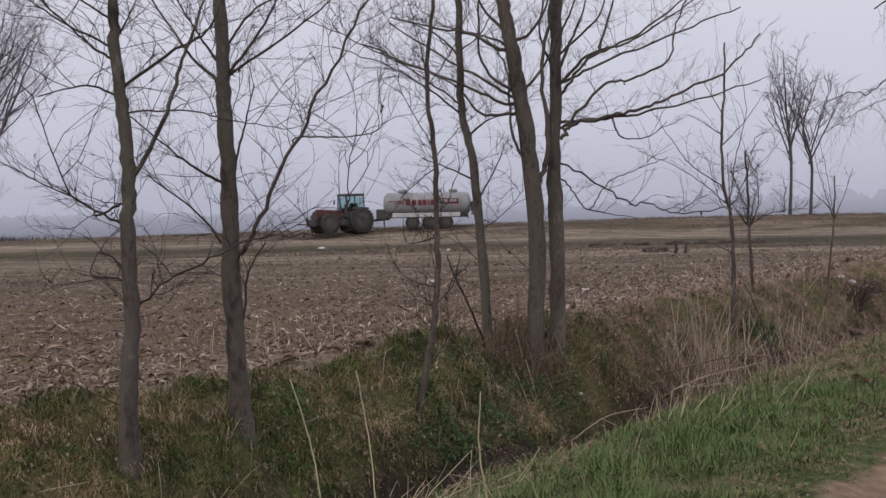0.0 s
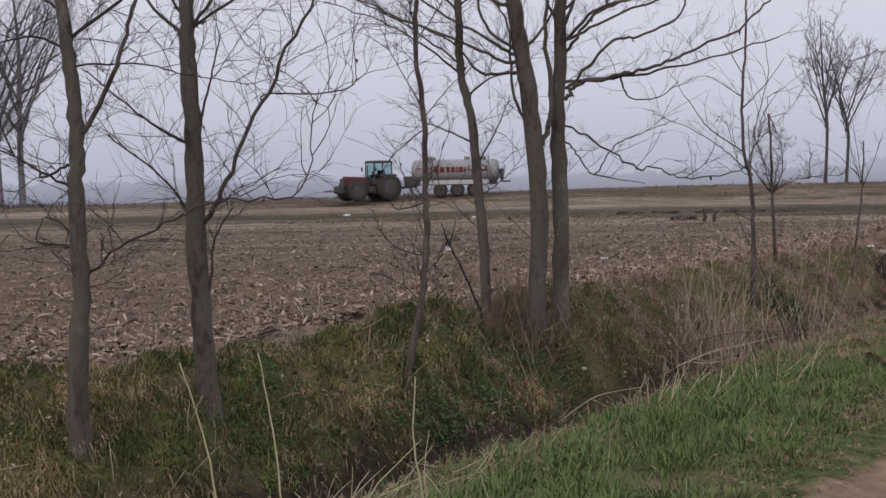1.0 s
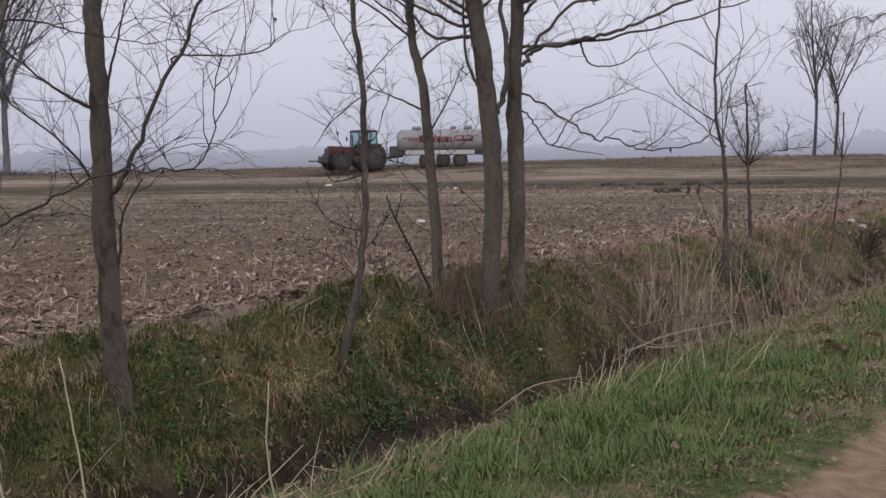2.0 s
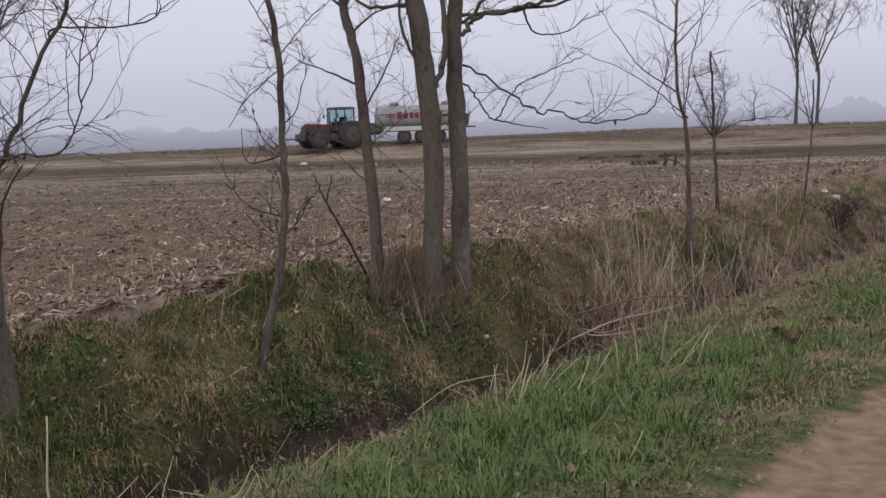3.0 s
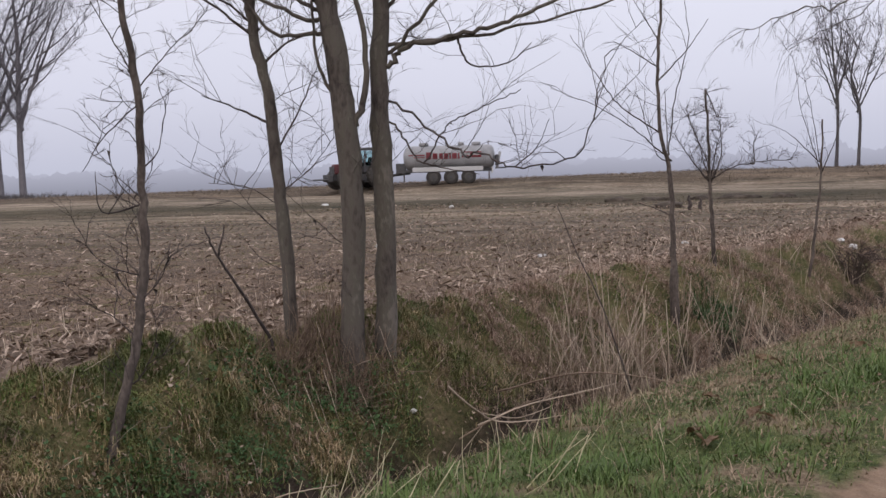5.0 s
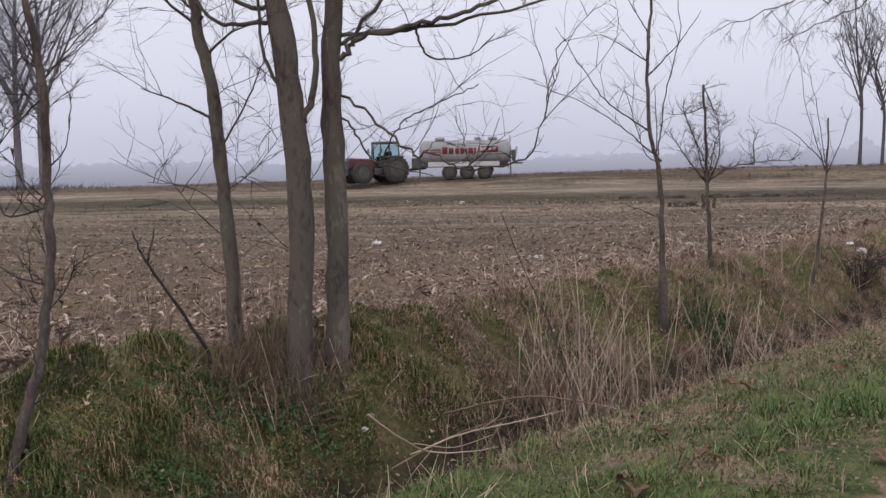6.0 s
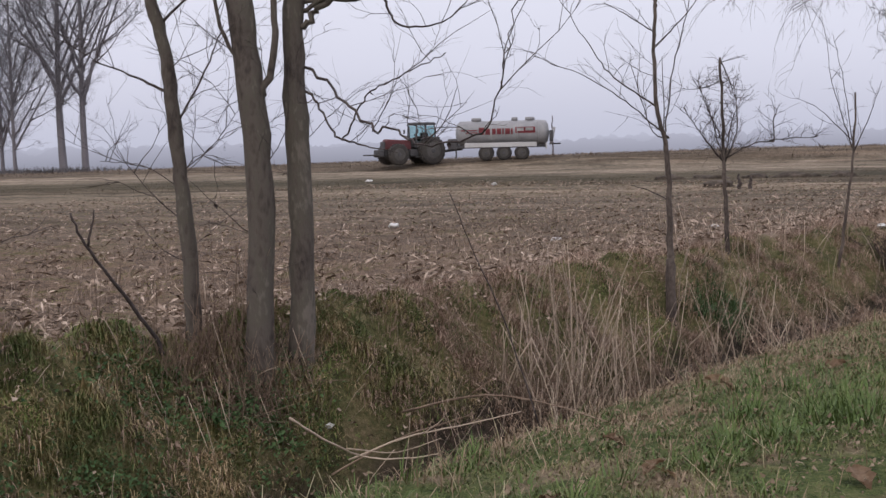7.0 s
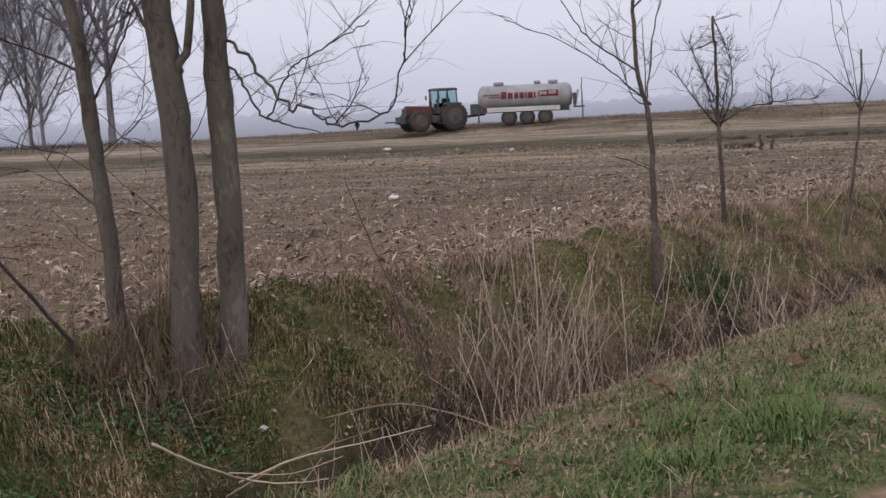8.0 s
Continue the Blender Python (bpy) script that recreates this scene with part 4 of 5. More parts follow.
def tanker():
    root = new("slurry_tanker")
    tagged(root, "grey steel slurry tanker trailer with red band, hitched behind a tractor", "trailer")
    r = 1.0
    tank = part("tank", turned([(-3.75, 0.05), (-3.72, 0.45), (-3.6, 0.78), (-3.4, r), (3.1, r), (3.35, 0.93), (3.5, 0.7), (3.58, 0.3), (3.6, 0.05)], (0, 0, 2.2), 40, "x"), M_STEEL, root)
    for x in (-2.9, -0.9, 1.1, 2.7):
        part("tank_hoop", turned([(-0.04, r + 0.005), (-0.03, r + 0.025), (0.03, r + 0.025), (0.04, r + 0.005)], (x, 0, 2.2), 40, "x"), M_STEEL, tank)

    def curved(x0, x1, lo, hi, out, ymul):
        bm = bmesh.new()
        rows = []
        for k in range(5):
            a = lo + (hi - lo) * k / 4
            rows.append([bm.verts.new((x, ymul * (r + out) * math.cos(a), 2.2 + (r + out) * math.sin(a))) for x in (x0, x1)])
        for a, b in zip(rows, rows[1:]):
            bm.faces.new((a[0], a[1], b[1], b[0]))
        bmesh.ops.solidify(bm, geom=list(bm.faces), thickness=0.006)
        return bm

    for side in (-1, 1):
        part("colour_band", curved(-3.3, -2.0, 0.17, 0.27, 0.012, side), M_RED, tank, "red painted stripe")
        part("colour_band", curved(-2.95, -2.0, 0.0, 0.08, 0.012, side), M_RED, tank, "red painted stripe")
        # a maker's mark, as plain red bars
        for k in range(7):
            w = (0.42, 0.38, 0.34, 0.34, 0.14, 0.38, 0.14)[k]
            x0 = -1.9 + (0, 0.52, 1.0, 1.42, 1.84, 2.06, 2.52)[k]
            part("mark_bar", curved(x0, x0 + w, -0.12, 0.46 if k == 0 else 0.36, 0.014, side), M_RED, tank, "plain red mark")
        part("mark_panel", curved(0.95, 2.5, -0.04, 0.46, 0.012, side), M_RED, tank, "red panel with white fields")
        part("mark_field", curved(1.1, 1.6, 0.12, 0.36, 0.024, side), M_LIGHT, tank, "white field")
        part("mark_field", curved(1.75, 2.35, 0.14, 0.38, 0.024, side), M_LIGHT, tank, "white field")
        part("side_guard", block((5.6, 0.06, 0.36), (-0.2, side * 1.27, 1.24), 0.02), M_LIGHT, root, "pale side panel")
        part("chassis_rail", block((7.2, 0.14, 0.26), (-0.2, side * 0.42, 1.12), 0.03), M_DARK, root)
        part("rear_lamp_board", block((0.1, 0.5, 0.5), (3.35, side * 0.9, 1.1), 0.03), M_LIGHT, root)
        for x in (-1.35, 0.05, 1.45):
            wheel(root, x, side * 1.0, 0.58, 0.5)
    for x in (-1.35, 0.05, 1.45):
        part("axle", turned([(-1.0, 0.07), (1.0, 0.07)], (x, 0, 0.58), 10), M_DARK, root)
    part("drawbar", block((2.4, 0.3, 0.22), (-4.4, 0, 0.85), 0.04, None, -6), M_DARK, root)
    part("pump_box", block((0.8, 1.0, 0.9), (-3.95, 0, 1.35), 0.08), M_DARK, root)
    part("support_leg", block((0.12, 0.12, 0.8), (-3.7, -0.6, 0.65), 0.02), M_DARK, root)
    for x, w in ((-2.1, 0.8), (0.9, 0.5), (2.1, 0.75)):
        part("hatch", turned([(-0.14, w * 0.5), (0.1, w * 0.5), (0.16, w * 0.42)], (0, 0, 0), 20), M_STEEL, root, "round filler hatch").matrix_basis = pose(x, 0, 3.3, 90, 0, 0)
    part("rear_spreader", block((0.25, 1.7, 0.9), (3.75, 0, 1.9), 0.06), M_DARK, root)
    part("rear_hose", turned([(-0.7, 0.11), (0.7, 0.11)], (0, 0, 0), 12), M_STEEL, root).matrix_basis = pose(3.85, -0.65, 1.9, 90, 12, 0)
    part("rear_boom", block((0.9, 0.12, 0.12), (4.05, 0.3, 1.25), 0.02), M_DARK, root)
    return root


TY = 100.0
tr = tractor()
tr.matrix_basis = pose(-8.05, TY - 0.6, float(ground_z(-8.05, TY - 0.6)) + 0.02, 0, 0, 32) @ Matrix.Scale(1.1, 4)
tk = tanker()
tk.matrix_basis = pose(-1.25, TY, float(ground_z(-1.5, TY)) - 0.1, 0, 0, 2) @ Matrix.Diagonal((1.02, 1.0, 0.98, 1))


# ---- hazy distance ----
def treeline():
    # backdrop glows; haze is put into its colour, fading to sky tone upwards
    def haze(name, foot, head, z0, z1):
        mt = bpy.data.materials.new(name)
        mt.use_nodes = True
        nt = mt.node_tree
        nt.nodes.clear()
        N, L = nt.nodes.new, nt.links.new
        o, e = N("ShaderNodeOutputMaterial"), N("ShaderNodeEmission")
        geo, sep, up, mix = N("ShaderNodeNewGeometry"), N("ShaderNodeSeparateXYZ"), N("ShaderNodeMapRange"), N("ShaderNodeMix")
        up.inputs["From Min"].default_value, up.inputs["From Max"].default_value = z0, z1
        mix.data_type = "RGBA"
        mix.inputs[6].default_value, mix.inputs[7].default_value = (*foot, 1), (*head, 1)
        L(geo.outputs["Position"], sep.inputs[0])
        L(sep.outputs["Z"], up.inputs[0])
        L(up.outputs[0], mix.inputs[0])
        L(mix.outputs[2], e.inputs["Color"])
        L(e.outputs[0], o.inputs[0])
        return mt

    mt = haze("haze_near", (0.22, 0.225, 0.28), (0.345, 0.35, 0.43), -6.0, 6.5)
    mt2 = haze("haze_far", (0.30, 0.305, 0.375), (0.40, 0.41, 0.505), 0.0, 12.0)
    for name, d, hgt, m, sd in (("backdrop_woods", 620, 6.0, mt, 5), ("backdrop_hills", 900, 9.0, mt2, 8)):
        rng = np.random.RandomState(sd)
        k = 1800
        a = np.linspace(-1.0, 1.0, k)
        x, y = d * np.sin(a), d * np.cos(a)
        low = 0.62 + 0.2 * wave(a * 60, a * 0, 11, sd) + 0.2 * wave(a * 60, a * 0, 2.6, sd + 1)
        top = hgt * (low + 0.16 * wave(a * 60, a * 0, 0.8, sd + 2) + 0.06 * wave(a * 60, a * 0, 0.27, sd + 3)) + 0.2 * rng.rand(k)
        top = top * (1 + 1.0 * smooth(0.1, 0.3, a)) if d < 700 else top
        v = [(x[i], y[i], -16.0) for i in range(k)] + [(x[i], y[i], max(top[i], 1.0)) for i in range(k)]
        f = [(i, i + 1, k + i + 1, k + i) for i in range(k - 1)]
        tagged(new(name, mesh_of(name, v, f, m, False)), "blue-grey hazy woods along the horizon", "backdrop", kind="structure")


treeline()

# ---- ground cover ----
def lush(s, n):
    """Where the verge grass grows thick, 0 to 1."""
    return np.clip(hump(s, n, 7.9, 3.2, 1.5, 0.7) + hump(s, n, 13.0, 2.8, 0.9, 0.35) + hump(s, n, 9.5, 3.2, 0.9, 0.5) + 0.8 * hump(s, n, 4.5, 3.0, 1.6, 0.7) + 0.7 * hump(s, n, 16.3, 2.6, 1.2, 0.3), 0, 1)


def brown_verge(s, n):
    """Where the verge is dead grass and leaves, 0 to 1."""
    return np.clip(smooth(10.8, 12.8, s) * smooth(2.75, 3.4, n) + 0.6 * smooth(4.05, 4.5, n) + hump(s, n, 9.2, 2.3, 0.9, 0.25) + 0.7 * hump(s, n, 11.6, 2.9, 0.7, 0.4) + 0.5 * smooth(13.5, 17, s) + 0.9 * hump(s, n, 5.3, 3.95, 1.9, 0.45), 0, 1)


blades("verge_grass", 225000, (1.5, 26), (1.88, 4.75), (0.03, 0.075), 0.0055, M_GRASS, 101, 1.5, 0.15, keep=lambda s, n, x, y: (0.12 + 0.88 * clumps(x, y, 0.9, 31, -0.45, 0.4)) * smooth(1.88, 2.08, n) * (1 - 0.8 * brown_verge(s, n)), label="short green grass mixed with dead blades", power=1.3)
blades("grass_tufts", 4200, (2, 20), (2.15, 4.2), (0.08, 0.24), 0.006, M_TUFT, 112, 1.5, 0.2, keep=lambda s, n, x, y: lush(s, n) * (0.25 + 0.75 * clumps(x, y, 0.9, 38, -0.3, 0.6)) + 0.05, label="longer tufts of bright green grass on the verge", tuft=(30, 0.05))
blades("verge_dry_grass", 90000, (1.5, 30), (2.0, 4.9), (0.04, 0.17), 0.005, M_DRY, 102, 1.8, 0.3, keep=lambda s, n, x, y: 0.06 + 0.15 * clumps(x, y, 1.0, 36, 0.0, 0.6) + 0.9 * brown_verge(s, n), label="dead straw-coloured grass at the ditch edge")
blades("edge_tussocks", 240, (2, 24), (3.7, 4.7), (0.10, 0.28), 0.005, M_DRY, 134, 1.7, 0.4, keep=lambda s, n, x, y: 0.25 + 0.75 * clumps(x, y, 0.9, 35, -0.2, 0.5), label="bleached tussocks slumped at the ditch edge", tuft=(26, 0.05))
blades("bank_grass", 270000, (2.5, 24), (6.75, 8.6), (0.03, 0.10), 0.009, M_BANK, 103, 2.2, 0.9, keep=lambda s, n, x, y: (0.05 + 0.95 * lumps(x, y)) * smooth(7.0, 7.35, n) * (1 - 0.75 * smooth(14.5, 16, s)) * (1 - 0.6 * smooth(8.3, 8.55, n)), label="matted brown and green grass on the ditch bank", power=1.2)
blades("bank_tussocks", 2100, (2.5, 30), (7.0, 8.6), (0.10, 0.30), 0.0075, M_BROWN, 113, 1.8, 1.5, keep=lambda s, n, x, y: clumps(x, y, 1.0, 43, -0.1, 0.6) * (0.45 + 0.55 * smooth(11, 14, s)) * (1 - 0.8 * mounds(x, y)), label="drooping tussocks of faded grass on the ditch bank", tuft=(30, 0.045))
blades("green_tussocks", 2400, (2.5, 15.3), (7.0, 8.6), (0.08, 0.26), 0.0075, M_BANK, 135, 1.8, 1.4, keep=lambda s, n, x, y: 0.2 + 0.8 * clumps(x, y, 0.9, 46, -0.1, 0.6), label="green and brown tussocks hanging down the bank", tuft=(30, 0.05))
blades("bank_moss", 240000, (2.5, 20), (7.0, 8.65), (0.015, 0.055), 0.010, M_MOSS, 104, 1.5, 0.4, keep=lambda s, n, x, y: np.clip(mounds(x, y) * 1.1 + 0.8 * hump(s, n, 9.6, 8.2, 0.6, 0.35) + 0.25, 0, 1) * (0.12 + 0.88 * lumps(x, y)) * (1 - 0.85 * smooth(14.4, 15.6, s)), label="cushions of green moss on the ditch bank", category="moss", power=1.2)
flakes("bank_herbs", 30000, (6, 15), (6.9, 8.3), (0.025, 0.06), 0.026, M_HERB, 136, 0.14, keep=lambda s, n, x, y: np.clip(1.3 * hump(s, n, 13.0, 7.5, 0.45, 0.28) + hump(s, n, 10.3, 7.15, 0.5, 0.3) + 0.8 * hump(s, n, 12.2, 7.9, 0.4, 0.25) + 0.7 * hump(s, n, 11.5, 7.2, 0.4, 0.3) + 0.5 * hump(s, n, 8.2, 7.4, 0.6, 0.3), 0, 1), label="dark green leafy herbs low in the ditch", category="weeds")
blades("bank_dead_grass", 130000, (13.0, 36), (6.6, 9.4), (0.06, 0.26), 0.0065, M_BROWN, 114, 1.7, 0.8, keep=lambda s, n, x, y: (0.1 + 0.9 * clumps(x, y, 0.9, 45, -0.35, 0.4)) * smooth(14.3, 15.5, s) * (1 - 0.7 * smooth(8.6, 9.2, n)), label="brown dead grass along the far ditch edge", power=1.3)
blades("near_bank_grass", 22000, (2, 34), (4.3, 4.9), (0.04, 0.15), 0.007, M_BANK, 105, 1.7, -0.5, label="dead grass hanging into the ditch")
blades("foot_grass", 330, (3, 30), (6.75, 7.2), (0.12, 0.36), 0.006, M_BROWN, 124, 1.9, 2.2, keep=lambda s, n, x, y: 0.1 + 0.9 * clumps(x, y, 0.6, 55, 0.0, 0.5), label="brown dead grass hanging over the ditch bottom", tuft=(24, 0.05))
flakes("maize_litter", 105000, (5, 56), (8.8, 42), (0.06, 0.32), 0.028, M_STRAW, 106, 0.10, keep=lambda s, n, x, y: (0.06 + 0.94 * clumps(x, y, 0.9, 57, -0.35, 0.35)) * (0.35 + 0.65 * clumps(x, y, 2.6, 60, -0.5, 0.3)), label="broken maize leaves and husks lying on the field", power=1.7)
flakes("maize_husks", 1500, (6, 40), (8.9, 24), (0.10, 0.30), 0.045, M_STRAW, 140, 0.12, keep=lambda s, n, x, y: 0.2 + 0.8 * clumps(x, y, 1.3, 65, -0.3, 0.4), label="larger pale husks and torn leaves on the field", power=1.4)
blades("maize_stubble", 7000, (5, 36), (9.0, 20), (0.05, 0.2), 0.014, M_STRAW, 107, 1.0, label="cut maize stubble", category="stubble", stiff=True, power=1.3)
blades("field_weeds", 110000, (5, 56), (9.0, 42), (0.02, 0.08), 0.012, M_WEED, 115, 1.8, keep=lambda s, n, x, y: np.clip(clumps(x, y, 2.6, 47, 0.0, 0.7) * 0.9 + 0.5 * smooth(14, 30, s) * clumps(x, y, 6, 49, -0.5, 0.6) + 0.8 * hump(s, n, 14.8, 13.7, 2.2, 1.2), 0, 1), label="olive green weeds between the stubble", category="weeds", power=1.6)
flakes("fallen_leaves", 12000, (2, 26), (2.1, 8.7), (0.025, 0.06), 0.024, M_LEAF, 108, 0.1, keep=lambda s, n, x, y: (0.2 + 0.8 * smooth(4.5, 6.5, n)) * clumps(x, y, 1.4, 51, -0.4, 0.7), label="pale brown fallen leaves", category="leaves")
flakes("leaf_drift", 11000, (6, 24), (2.0, 4.6), (0.015, 0.05), 0.018, M_LEAF, 123, 0.05, keep=lambda s, n, x, y: np.clip(0.03 + 0.6 * clumps(x, y, 0.8, 53, 0.4, 0.9) * smooth(9, 12.5, s) + 0.4 * brown_verge(s, n), 0, 1), label="drifts of brown dead leaves on the verge", category="leaves")
blades("far_bank_weeds", 230000, (40, 150), (14, 140), (0.12, 0.42), 0.04, M_FARWEED, 109, 1.6, keep=lambda s, n, x, y: smooth(-66, -52, -np.abs(x)) * smooth(97, 100, y) * (0.4 + 0.6 * clumps(x, y, 6, 64, -0.5, 0.4)) * (1 - smooth(112, 116, y)), label="dry brown weeds on the far field bank", category="weeds")
blades("far_thicket", 60000, (44, 82), (90, 137), (0.25, 0.95), 0.05, M_MIDBARK, 143, 0.9, keep=lambda s, n, x, y: smooth(109, 111, y) * (1 - smooth(117, 119, y)) * (1 - smooth(-46, -34, x)) * (0.35 + 0.65 * clumps(x, y, 7, 66, -0.4, 0.4)), label="low grey-brown thicket along the far field edge", category="thicket")
blades("far_field_weeds", 150000, (30, 120), (14, 100), (0.04, 0.16), 0.035, M_BANDWEED, 137, 2.0, keep=lambda s, n, x, y: smooth(-56, -44, -np.abs(x)) * (0.7 * np.exp(-((y - 66) / 5.0) ** 2) * clumps(x, y, 7, 61, -0.4, 0.5) + 0.4 * clumps(x, y, 9, 62, -0.2, 0.6) * smooth(40, 52, y) * (1 - smooth(80, 84, y))), label="low faded weeds in bands across the field", category="weeds")
stalks("reed_stalks", 120, (15.6, 17.2), (6.4, 7.1), (0.6, 1.9), 0.0066, M_REED, 110, 0.3, 0.34, label="pale dead reed stalks tangled in the ditch")
stalks("reed_stalks", 44, (17.2, 21), (6.2, 7.2), (0.6, 1.5), 0.007, M_REED, 125, 0.32, 0.3, label="pale dead reed stalks standing apart in the ditch")
stalks("reed_thicket", 600, (15.3, 18.4), (6.4, 7.4), (0.4, 1.1), 0.0036, M_SUCKER, 121, 0.8, 0.4, label="fine reddish-brown stems tangled between reeds", category="stems")
stalks("reed_stalks", 130, (20.5, 30), (6.0, 8.6), (0.3, 0.9), 0.0065, M_REED, 111, 0.45, 0.3, label="scattered dead reed stalks further along the ditch")
stalks("fallen_reeds", 300, (12.4, 24), (4.6, 6.6), (0.4, 1.2), 0.0045, M_REED, 116, 1.25, 0.35, label="fallen reed stalks lying across the ditch")
stalks("tree_suckers", 1300, (0, 1), (0, 1), (0.10, 0.5), 0.004, M_SUCKER, 117, 0.7, 0.35, label="reddish thin shoots round the tree bases", category="shoots", spots=[(12.95, 7.8, 0.22), (13.35, 7.7, 0.2), (13.15, 8.1, 0.25), (13.2, 7.5, 0.2), (12.7, 8.0, 0.2)])
stalks("upright_shoots", 60, (0, 1), (0, 1), (0.5, 1.15), 0.0038, M_SUCKER, 141, 0.14, 0.16, label="slender upright shoots beside the tree trunks", category="shoots", spots=[(12.9, 8.0, 0.3), (13.3, 8.0, 0.25), (12.3, 8.3, 0.3)])
blades("sucker_grass", 900, (11.9, 14.4), (7.0, 8.6), (0.06, 0.24), 0.006, M_SUCKER, 122, 1.8, 0.9, keep=lambda s, n, x, y: hump(s, n, 13.1, 7.8, 0.45, 0.3), label="reddish dead grass heaped round the twin trunks", tuft=(24, 0.05))
stalks("leaning_stems", 16, (0, 1), (0, 1), (0.4, 0.8), 0.0045, M_REED, 138, 0.12, 0.08, label="straight bleached stems leaning against the tree foot", category="stems", spots=[(12.75, 7.5, 0.25), (13.25, 7.4, 0.2)], toward=(-0.3, 0.1))
stalks("straw_hank", 34, (0, 1), (0, 1), (0.15, 0.42), 0.0035, M_DRY, 139, 0.5, 0.5, label="hank of bleached straw hanging over the bank crest", category="straw", spots=[(12.2, 8.1, 0.08)], toward=(0.5, -0.6))
stalks("bank_stems", 380, (4, 24), (6.9, 8.9), (0.12, 0.5), 0.0042, M_REED, 118, 0.9, 0.25, label="single dry stems on the ditch bank", category="stems", toward=(0.25, -0.2))
stalks("verge_stems", 300, (3, 16), (2.3, 4.6), (0.08, 0.28), 0.003, M_PALE, 119, 1.3, 0.25, label="bleached grass stems on the verge", category="stems")
stalks("field_stalks", 700, (6, 34), (8.8, 15), (0.08, 0.4), 0.007, M_REED, 120, 0.8, 0.2, label="broken maize stalks at the field edge", category="stalks")


def dead_leaf(s0, n0, size, seed):
    """One large curled leaf with a lobed rim and a raised midrib."""
    rng = random.Random(seed)
    bm = bmesh.new()
    rows = []
    for k in range(9):
        t = k / 8
        w = size * (0.06 + 0.36 * math.sin(math.pi * min(1, t * 1.05)) * (0.75 + 0.25 * math.cos(t * 19)))
        curl = rng.uniform(0.25, 0.6)
        rows.append([bm.verts.new(((t - 0.5) * size, sg * w, size * (0.12 * math.sin(t * 3.1) + curl * abs(sg) ** 2 * 0.3 + 0.02 * rng.random()))) for sg in (-1, -0.5, 0, 0.5, 1)])
    for a, b in zip(rows, rows[1:]):
        for q in range(4):
            bm.faces.new((a[q], a[q + 1], b[q + 1], b[q]))
    bmesh.ops.solidify(bm, geom=list(bm.faces), thickness=0.002)
    me = bpy.data.meshes.new("dead_leaf")
    bm.to_mesh(me)
    bm.free()
    me.materials.append(M_OAK)
    ob = tagged(new("dead_leaf", me), "large curled brown dead leaf lying in the grass", "leaf", "large dead leaves")
    p = on_ground(s0, n0, 0.02)
    ob.matrix_basis = pose(*p, rng.uniform(-25, 25), rng.uniform(-25, 25), rng.uniform(0, 360))


for k, (s0, n0, size) in enumerate(((10.64, 2.83, 0.19), (10.75, 2.95, 0.13), (11.54, 2.91, 0.15), (11.5, 2.84, 0.12), (11.82, 2.05, 0.17), (13.83, 3.78, 0.2), (13.6, 3.6, 0.15), (11.94, 3.39, 0.13), (9.2, 2.45, 0.14), (8.3, 2.5, 0.11), (14.6, 3.3, 0.16), (7.6, 4.2, 0.13))):
    dead_leaf(s0, n0, size, 400 + k)

# ---- single stems and sticks ----
stick("dry_stem", [(-0.32, 5.32, -0.03), (-0.335, 5.3, 0.3), (-0.36, 5.29, 0.6), (-0.41, 5.29, 0.9)], 0.0055, M_PALE, "bleached grass stem standing tall at the verge edge", "stem")
stick("dry_stem", [(-0.53, 5.28, -0.03), (-0.575, 5.25, 0.3), (-0.62, 5.22, 0.6), (-0.70, 5.21, 0.88)], 0.0055, M_PALE, "bleached grass stem standing tall at the verge edge", "stem")
stick("dry_stem", [on_ground(5.0, 3.2), (0.16, 5.9, 0.4), (0.17, 5.89, 0.7)], 0.006, M_PALE, "short bleached stem at the verge edge", "stem")
stick("dead_branch", [(0.50, 14.85, -0.1), (0.44, 14.77, 0.1), (0.28, 14.5, 0.5), (0.12, 14.3, 0.85), (0.04, 14.24, 1.1)], 0.02, M_TWIG, "dark dead branch leaning out of the bank", "branch", forks=[[(0.13, 14.31, 0.83), (0.17, 14.3, 0.98), (0.2, 14.3, 1.12)]])
stick("bare_shoot", [(3.62, 12.72, -0.2), (3.4, 12.75, 0.5), (3.22, 12.8, 0.9), (3.08, 12.83, 1.26)], 0.006, M_TWIG, "thin dark bare shoot standing among the reeds", "shoot")
stick("fallen_branch", [(2.27, 11.88, 0.08), (2.42, 12.15, -0.12), (2.58, 12.42, -0.28), (2.8, 12.35, -0.27), (3.05, 12.2, -0.2)], 0.0075, M_REED, "pale fallen branch lying across the ditch", "branch", forks=[[(2.5, 12.3, -0.2), (2.75, 12.6, -0.3), (3.0, 12.75, -0.25)]])
stick("fallen_branch", [(2.45, 12.6, -0.35), (2.8, 12.55, -0.2), (3.2, 12.6, -0.12), (3.5, 12.75, -0.08)], 0.0065, M_REED, "pale fallen branch lying across the ditch", "branch", forks=[[(2.9, 12.55, -0.18), (3.05, 12.4, -0.05), (3.1, 12.3, 0.1)]])
stick("fallen_branch", [(2.3, 12.8, -0.5), (2.7, 12.9, -0.3), (3.2, 13.0, -0.15)], 0.007, M_SUCKER, "thin fallen branch in the ditch", "branch")
stick("fallen_branch", [(2.6, 13.9, -0.35), (3.15, 13.36, -0.12), (3.6, 12.85, -0.04), (4.01, 12.36, -0.05)], 0.009, M_SUCKER, "thin fallen branch lying over the ditch rim", "branch", forks=[[(3.15, 13.36, -0.1), (3.35, 13.3, 0.05)]])
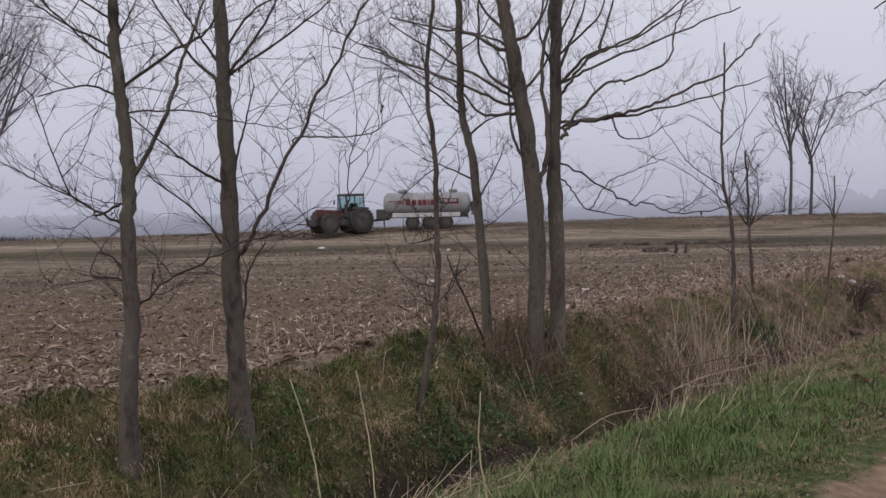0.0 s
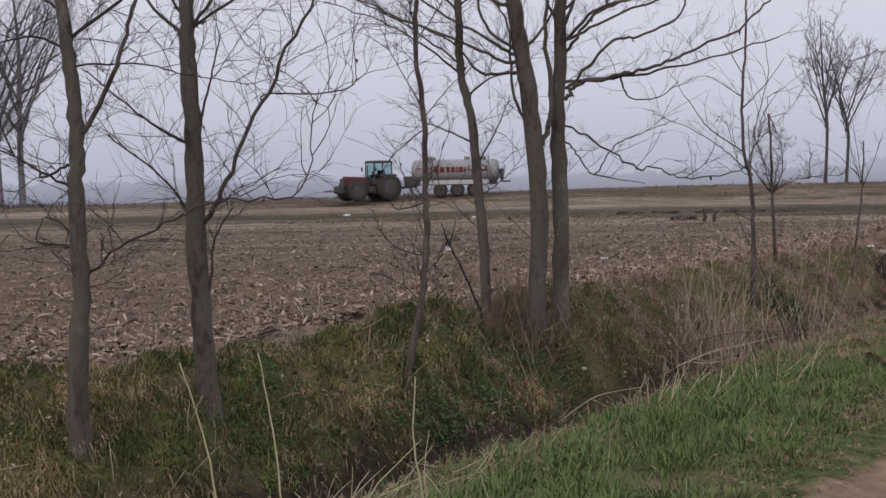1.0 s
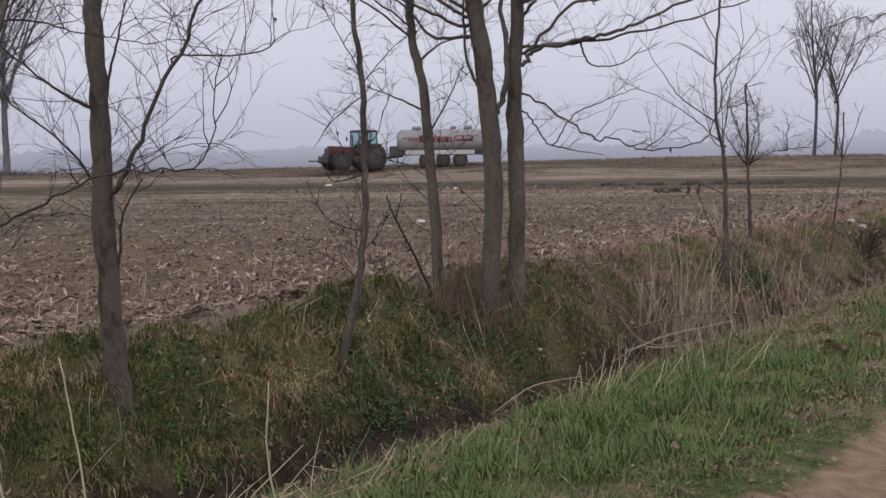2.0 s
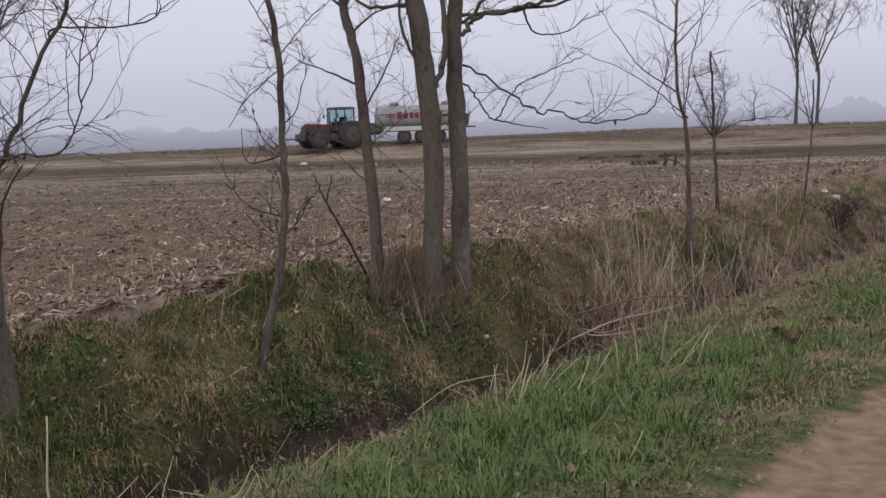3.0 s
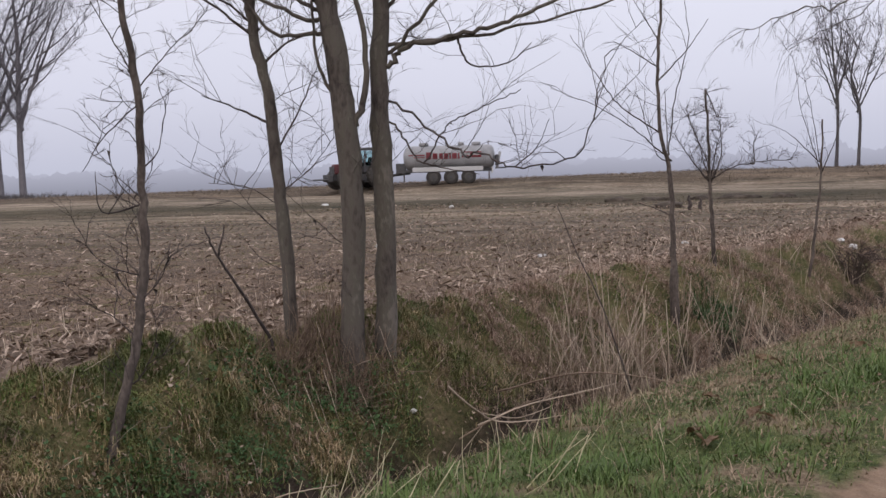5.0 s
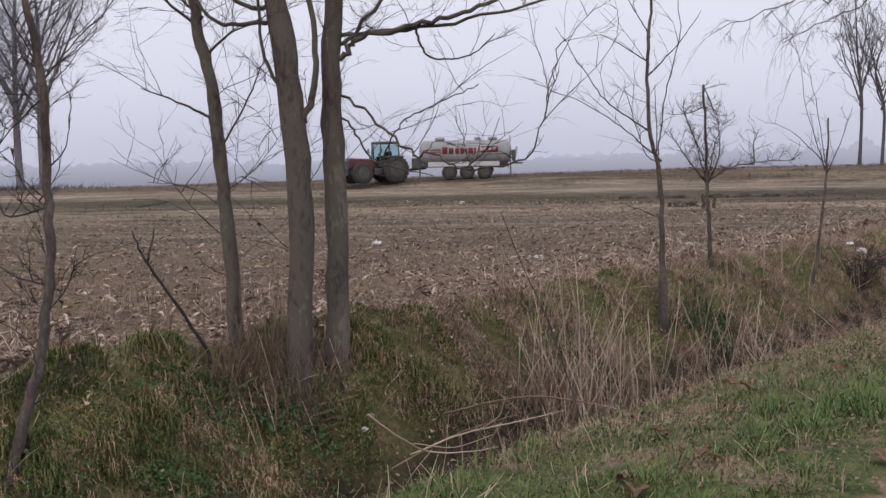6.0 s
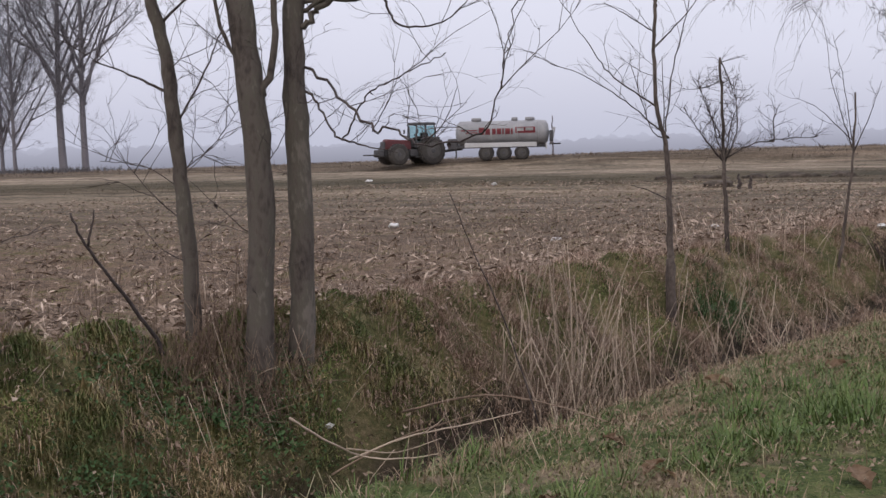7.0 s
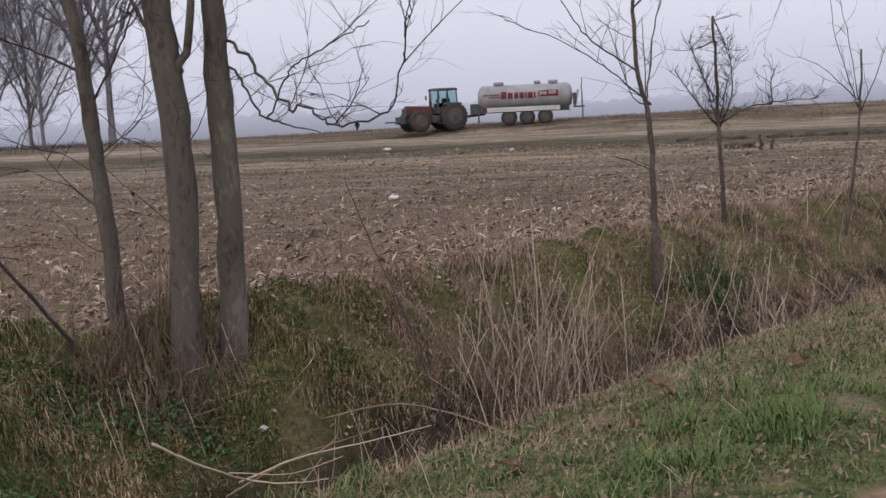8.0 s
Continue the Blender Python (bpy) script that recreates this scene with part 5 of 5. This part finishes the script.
stick("fallen_branch", [(1.1, 10.4, -0.45), (1.4, 10.2, -0.2), (1.75, 10.15, -0.12)], 0.005, M_REED, "pale broken branch at the ditch rim", "branch", forks=[[(1.35, 10.22, -0.22), (1.6, 10.3, -0.35)]])
for s0, n0, size in ((30.05, 12.3, 0.1), (27.47, 19.53, 0.15), (26.3, 13.9, 0.11), (55.2, 47.5, 0.22), (51.8, 35.6, 0.16), (28.8, 8.0, 0.13), (29.0, 8.3, 0.1), (13.6, 7.3, 0.05)):
    rr = random.Random(int(s0 * 10))
    bm = bmesh.new()
    bmesh.ops.create_icosphere(bm, subdivisions=2, radius=size)
    for v in bm.verts:
        v.co *= rr.uniform(0.6, 1.15)
        v.co.z *= 0.5
    me = bpy.data.meshes.new("litter_scrap")
    bm.to_mesh(me)
    bm.free()
    me.materials.append(M_WHITE)
    ob = tagged(new("litter_scrap", me), "crumpled white scrap of rubbish lying on the ground", "rubbish", "white scraps")
    ob.location = on_ground(s0, n0, size * 0.3)


def dark_heap(name, x, y, size, seed, material, label, category):
    """A lumpy low mound, wider than high."""
    rng = random.Random(seed)
    bm = bmesh.new()
    bmesh.ops.create_icosphere(bm, subdivisions=3, radius=1)
    for v in bm.verts:
        f = 0.8 + 0.35 * noise.noise(v.co * 1.7 + Vector((seed, 0, 0))) + 0.15 * noise.noise(v.co * 5)
        v.co = Vector((v.co.x * size[0] * f, v.co.y * size[1] * f, max(v.co.z, -0.2) * size[2] * f))
    for fc in bm.faces:
        fc.smooth = True
    me = bpy.data.meshes.new(name)
    bm.to_mesh(me)
    bm.free()
    me.materials.append(material)
    ob = tagged(new(name, me), label, category, "heaps in the far field")
    ob.location = (x, y, float(ground_z(x, y)))


M_HEAP = shade("damp_soil", [(0.04, 0.032, 0.026), (0.075, 0.06, 0.048), (0.13, 0.105, 0.085)], 1.5, 8, 0.95, 0.8, dist=0.05)
for hx, hy, hw, sd in ((9.0, 66.0, 1.0, 1), (11.0, 66.4, 1.3, 2), (13.2, 66.0, 0.9, 3), (15.3, 66.6, 1.4, 4), (17.6, 66.2, 0.8, 5), (10.1, 55.7, 0.9, 6)):
    dark_heap("soil_mound", hx, hy, (hw, 0.6, 0.3), sd, M_HEAP, "low dark mound of damp soil in the field", "soil mound")
for px, py, ph in ((10.65, 53.7, 0.62), (11.05, 53.4, 0.5)):
    ob = stick("field_post", [(px, py, float(ground_z(px, py)) - 0.1), (px + 0.02, py, float(ground_z(px, py)) + ph * 0.5), (px, py, float(ground_z(px, py)) + ph)], 0.09, M_TWIG, "short dark weathered post in the field", "post")

# a dark twiggy mass added in place of a shaded hole in the bank
bush = Tree("hole_shade_bush", on_ground(26.6, 7.3), 91, "dark leafless twigs added for the shade of a hole in the bank", "bush", twig=M_DARKTWIG)
for k in range(14):
    a = bush.rng.uniform(-1, 1)
    bush.limb((a * 0.15, 0), (a * 0.4, 0.35 + 0.2 * bush.rng.random()), (a * 0.85, 0.3 + 0.35 * bush.rng.random()), r=0.012, swing=bush.rng.uniform(-1, 1)) if bush.paths else bush.stem([(0, 0), (0.05, 0.3), (0, 0.6)], 0.02, 0.008, swing=0.0)
bush.twigs(per_metre=15, length=0.35, r=0.005, depth=1, low=0.0, up=0.0)
bush.done()

# rank clump of grass under the broken tree
blades("sedge_clump", 170, (20.0, 21.9), (6.9, 7.9), (0.14, 0.36), 0.011, M_HERB, 131, 1.9, 1.1, keep=lambda s, n, x, y: hump(s, n, 20.75, 7.35, 0.45, 0.2), label="dark green drooping sedge clump in the ditch", category="sedge", tuft=(34, 0.07))
blades("crest_clump", 6000, (11.6, 13.1), (8.2, 9.0), (0.025, 0.08), 0.008, M_MOSS, 132, 1.4, 0.3, keep=lambda s, n, x, y: hump(s, n, 12.35, 8.6, 0.42, 0.24), label="green grassy mound on the bank crest")

# a utility pole far off
stick("utility_pole", [(0.3, 300.0, -4.2), (0.3, 300.0, 3.0), (0.3, 300.0, 8.6)], 0.28, M_HAZEBARK, "grey utility pole far off in the haze", "pole")

flakes("bank_leaves", 2600, (4, 18), (7.0, 8.6), (0.035, 0.08), 0.034, M_STRAW, 126, 0.12, keep=lambda s, n, x, y: (0.35 + 0.65 * smooth(13, 14.5, s)) * clumps(x, y, 1.2, 58, -0.4, 0.5), label="pale dead leaves caught in the bank grass", category="leaves")
flakes("edge_litter", 3500, (3, 22), (1.85, 2.4), (0.015, 0.045), 0.015, M_LEAF, 127, 0.04, keep=lambda s, n, x, y: 0.2 + 0.8 * clumps(x, y, 0.6, 59, -0.2, 0.6), label="brown leaf litter along the edge of the track", category="leaves")
stalks("straw_tufts", 130, (0, 1), (0, 1), (0.15, 0.5), 0.0036, M_PALE, 128, 1.7, 0.25, label="bleached straw lying in tufts on the verge", category="straw", spots=[(9.1, 4.0, 0.25), (9.7, 3.2, 0.3), (9.2, 3.5, 0.25), (8.4, 3.6, 0.3), (6.6, 4.1, 0.3), (5.6, 4.0, 0.25)], toward=(0.5, 0.3))
